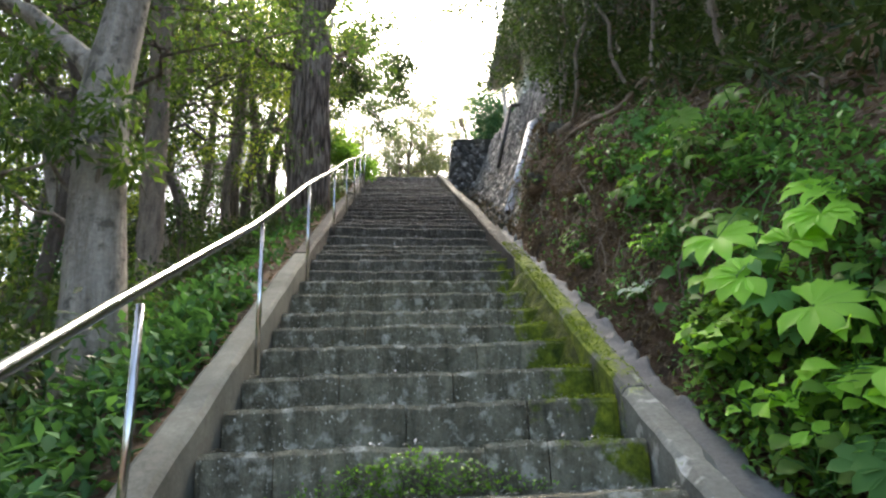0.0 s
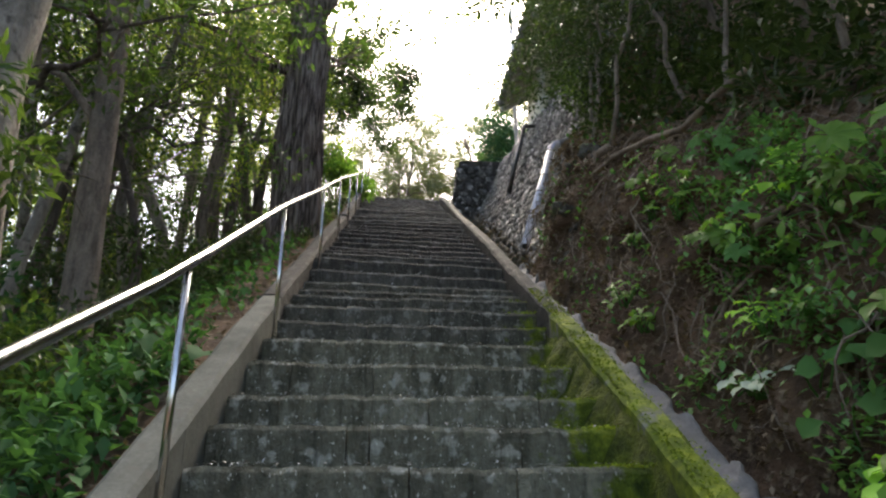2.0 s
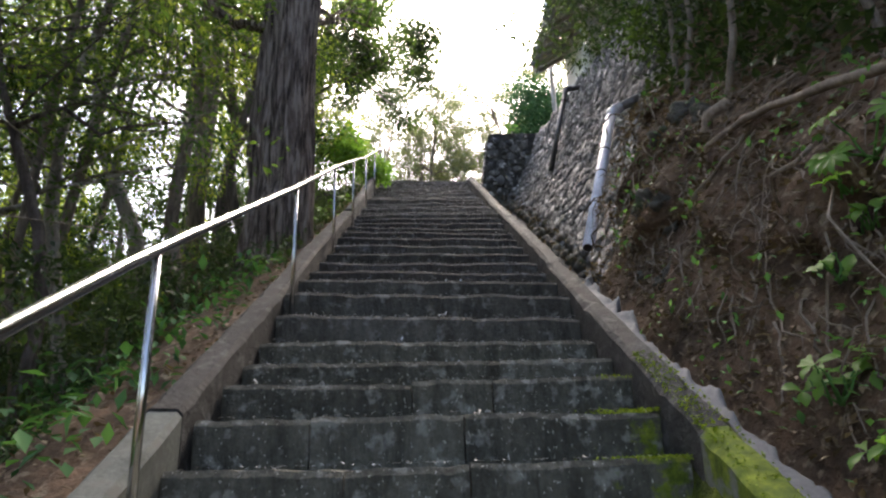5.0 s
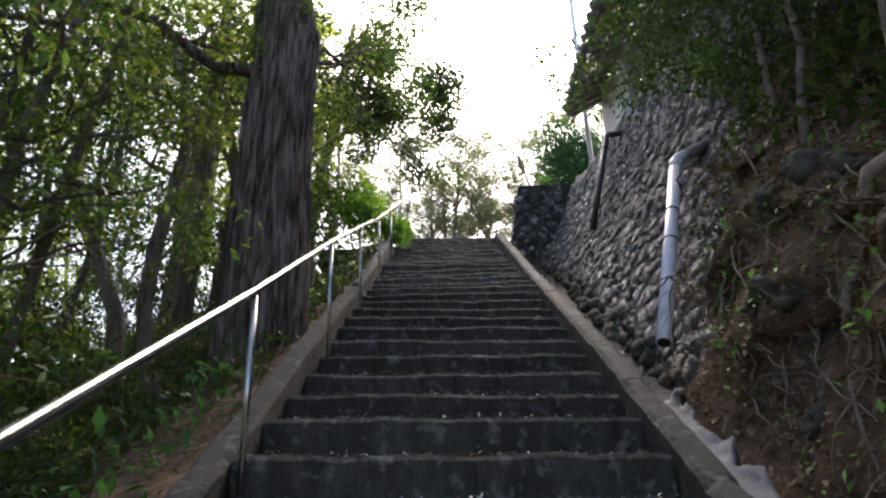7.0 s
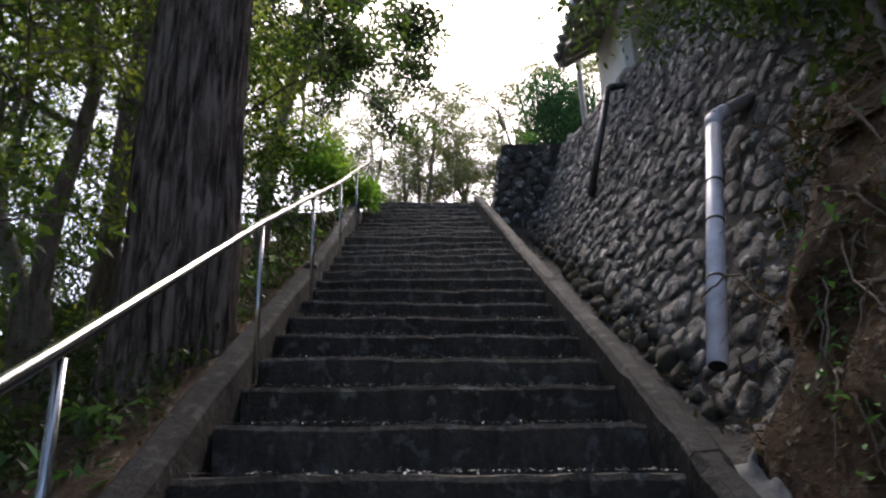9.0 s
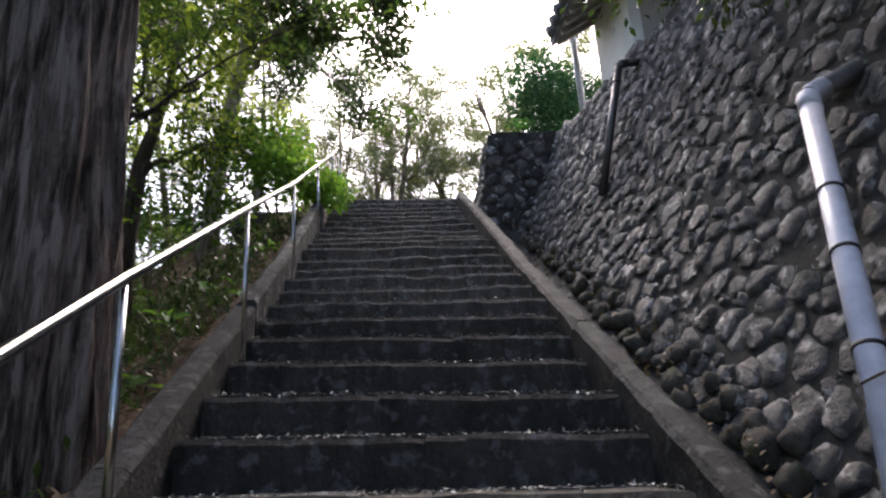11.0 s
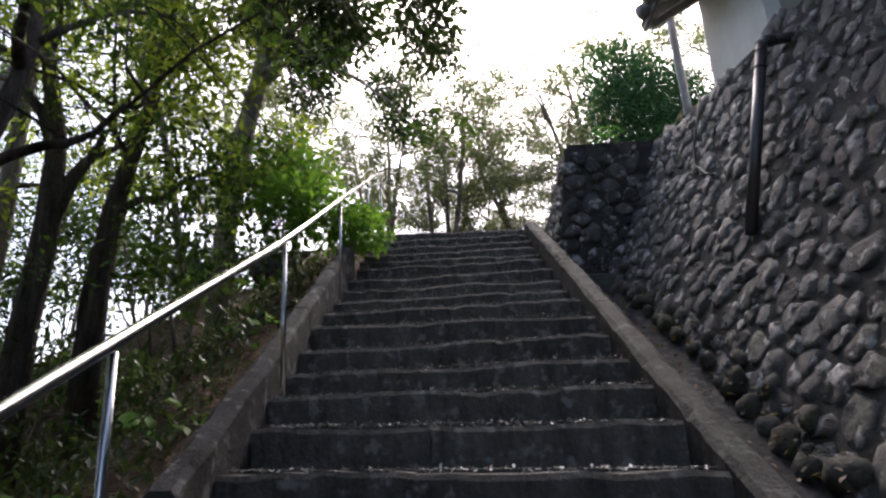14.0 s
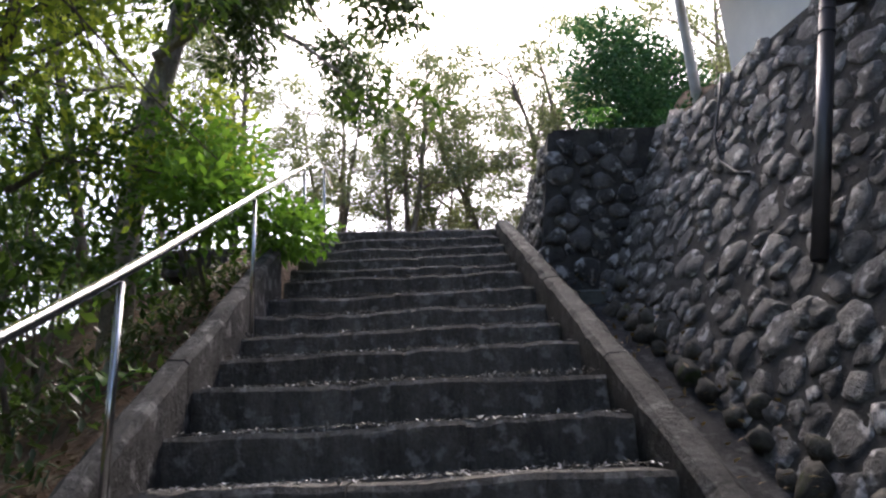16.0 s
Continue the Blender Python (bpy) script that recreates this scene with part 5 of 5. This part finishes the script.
# saplings standing in front of the bank with bare stems
for i, (x, y, top) in enumerate([(2.15, 7.0, (2.45, 7.2, 7.4)), (2.3, 7.5, (2.55, 7.9, 7.5)), (2.1, 6.3, (2.6, 6.1, 7.2)), (2.4, 5.2, (2.2, 5.4, 6.6)), (2.3, 4.3, (2.6, 4.6, 6.2)), (2.7, 8.3, (3.1, 8.7, 8.0)), (2.35, 3.4, (2.7, 3.2, 5.6))]):
    z = left_ground(x, y) - 0.05
    ln = bent((x, y, z), top, 0, 6, 0.05, 1500 + i)
    tree("thin bare-stemmed sapling rooted in the bank", ln, [0.028, 0.026, 0.024, 0.022, 0.018, 0.013, 0.008], limbs_about(ln, 4, 0.7, 0.6, 1500 + i, 0.01), M_THIN, M_LEAFD, 0.08, 110, 1500 + i, 7, 0.35, twigs=3, group="thin saplings")

# ---- litter, moss and ground cover ----
lr = np.random.default_rng(33)


def scatter(name, label, category, places, length, width, material, seed, up=2.5, flatness=0.25):
    w = np.random.default_rng(seed).normal(size=(len(places), 3)) * np.array([1, 1, flatness])
    return tagged(new(name, leaf_mesh(name, np.array(places), w, length, width, material, 0.2, up, seed)), label, category, kind="stuff")


# Pale scraps, laid thicker on upper treads and nosings to brighten them like skylight.
ps = []
for k in range(-6, 38):
    for _ in range(560 if k > 22 else 300 if k > 16 else 190 if k > 10 else 80):
        x = lr.uniform(X_LEFT + 0.02, x_right(step_line(k)[0]) - 0.02)
        y, z = step_line(k, x)
        y2, _z = step_line(k + 1, x)
        ps.append((x, y + (lr.uniform(0.02, 0.12) if lr.random() < (0.75 if k < 23 else 0.45) else lr.uniform(0.02, max(y2 - y - 0.02, 0.05))), z + 0.012))
scatter("leaf_litter", "pale scraps of dry leaves and bark on the treads", "leaf litter", ps, 0.026, 0.012, M_CHIP, 34)
ps = []
for _ in range(5200):
    x, y = lr.uniform(-3.6, -1.02), lr.uniform(-0.5, 14)
    ps.append((x, y, left_ground(x, y) + 0.02 + lr.uniform(0, 0.04)))
for _ in range(420):
    y = lr.uniform(7.6, 14.8)
    x = x_right(y) + lr.uniform(0.16, 0.85)
    ps.append((x, y, zn(y) - 0.26 + lr.uniform(0, 0.05)))
for _ in range(11000):
    y = lr.uniform(-0.5, 8.0)
    rel = lr.uniform(-0.25, 1.9)
    ps.append(bank_point(y, rel, 0.015))
scatter("leaf_litter", "brown dead leaves lying on the earth slopes", "leaf litter", ps, 0.052, 0.024, M_LITTER, 35, 1.2, 0.5)
ps = []
for _ in range(9000):
    x, y = -1.05 - abs(lr.normal(0, 0.9)), lr.uniform(-0.8, 7.5) if lr.random() < 0.2 else lr.uniform(-0.8, 4.0)
    ps.append((x, y, left_ground(x, y) + abs(lr.normal(0, 0.16))))
scatter("ground_cover", "low leafy ground cover beside the kerb", "undergrowth", ps, 0.085, 0.045, M_COVERD, 36, 0.9, 0.8)
ps = []
for _ in range(20000):
    y = lr.uniform(-0.6, 7.6) if lr.random() < 0.45 else lr.uniform(-0.6, 3.9)
    rel = lr.uniform(-0.25, 1.5)
    keep = 0.85 if y < 2.8 else 0.5 if y < 4.6 and rel > 0.4 else 0.3 if y < 5.6 and rel > 0.7 else 0.06
    if noise.noise(Vector((y * 1.5, rel * 1.8, 3))) + keep < lr.random() * 1.1:
        continue
    ps.append(bank_point(y, rel, 0.01 + abs(lr.normal(0, 0.06))))
scatter("ground_cover", "small-leaved green plants covering the earth bank", "undergrowth", ps, 0.055, 0.03, M_COVER, 37, 0.7, 0.8)
ps = []
for _ in range(2600):
    ps.append(bank_point(lr.uniform(-0.3, 2.5), lr.uniform(-0.22, 0.45), 0.03 + abs(lr.normal(0, 0.06))))
scatter("ground_cover", "light green seedlings at the foot of the bank", "undergrowth", ps, 0.06, 0.034, M_BUSH, 42, 0.8, 0.7)
ps = []
for _ in range(6500):
    y = lr.uniform(-0.6, 8.6)
    x = 2.15 + abs(lr.normal(0, 1.1))
    ps.append((x, y, left_ground(x, y) + abs(lr.normal(0, 0.35))))
scatter("ground_cover", "dark shrubby undergrowth at the top of the bank", "undergrowth", ps, 0.1, 0.05, M_LEAFD, 38, 0.7, 0.8)
ps = []
for _ in range(14000):
    y = lr.uniform(2.1, 5.4)
    if noise.noise(Vector((y * 2.2, 4, 4))) < lr.uniform(-0.5, 0.35):
        continue
    ps.append((x_right(y) - 0.12 + lr.normal(0.1, 0.1), y, 0))
ps = [(x, y, (zn(y) + 0.058 if x > x_right(y) + 0.01 else tread_at(x, y) + 0.004)) for x, y, _ in ps if x < x_right(y) + 0.14]
scatter("moss", "yellow-green moss cushions along the kerb", "moss", ps, 0.013, 0.011, M_MOSS, 39, 0.4, 1.6)
ps = []
for _ in range(800):
    x = lr.normal(0.03, 0.2)
    ps.append((x, 1.785 - abs(lr.normal(0, 0.05)), 0.82 + max(0.17 - 0.25 * abs(x - 0.03), 0.03) * lr.random() ** 1.2))
scatter("creeping_plant", "small creeping plant growing on a tread", "plant", ps, 0.02, 0.016, M_BUSH, 40, 0.8, 0.7)

ps = []
for _ in range(4200):
    x, y = -1.08 - abs(lr.normal(0, 0.9)), lr.uniform(7.5, 15.5)
    ps.append((x, y, left_ground(x, y) + abs(lr.normal(0, 0.12))))
scatter("ground_cover", "dark weedy undergrowth below the upper kerb", "undergrowth", ps, 0.08, 0.03, M_LEAFD, 41, 0.7, 1.0)
# thin rootlets and twigs on the bank
tw = Shell()
for i in range(420):
    q = np.random.default_rng(3000 + i)
    y, rel = q.uniform(2.5, 8.2), q.uniform(0.1, 2.0)
    p0 = bank_point(y, rel, 0.0)
    y1, rel1 = y + q.normal(0, 0.35), max(rel - q.uniform(0.05, 0.6), -0.1)
    p1 = bank_point(y1, rel1, 0.02)
    w = q.uniform(0.003, 0.008)
    tw.tube(bent(p0, p1, 0.04, 6, 0.03, 3000 + i), [w] * 5 + [w * 0.6, w * 0.3], 4)
tagged(new("rootlets", tw.mesh("rootlets", M_ROOT)), "thin brown rootlets and dead twigs over the earth bank", "roots", kind="stuff")
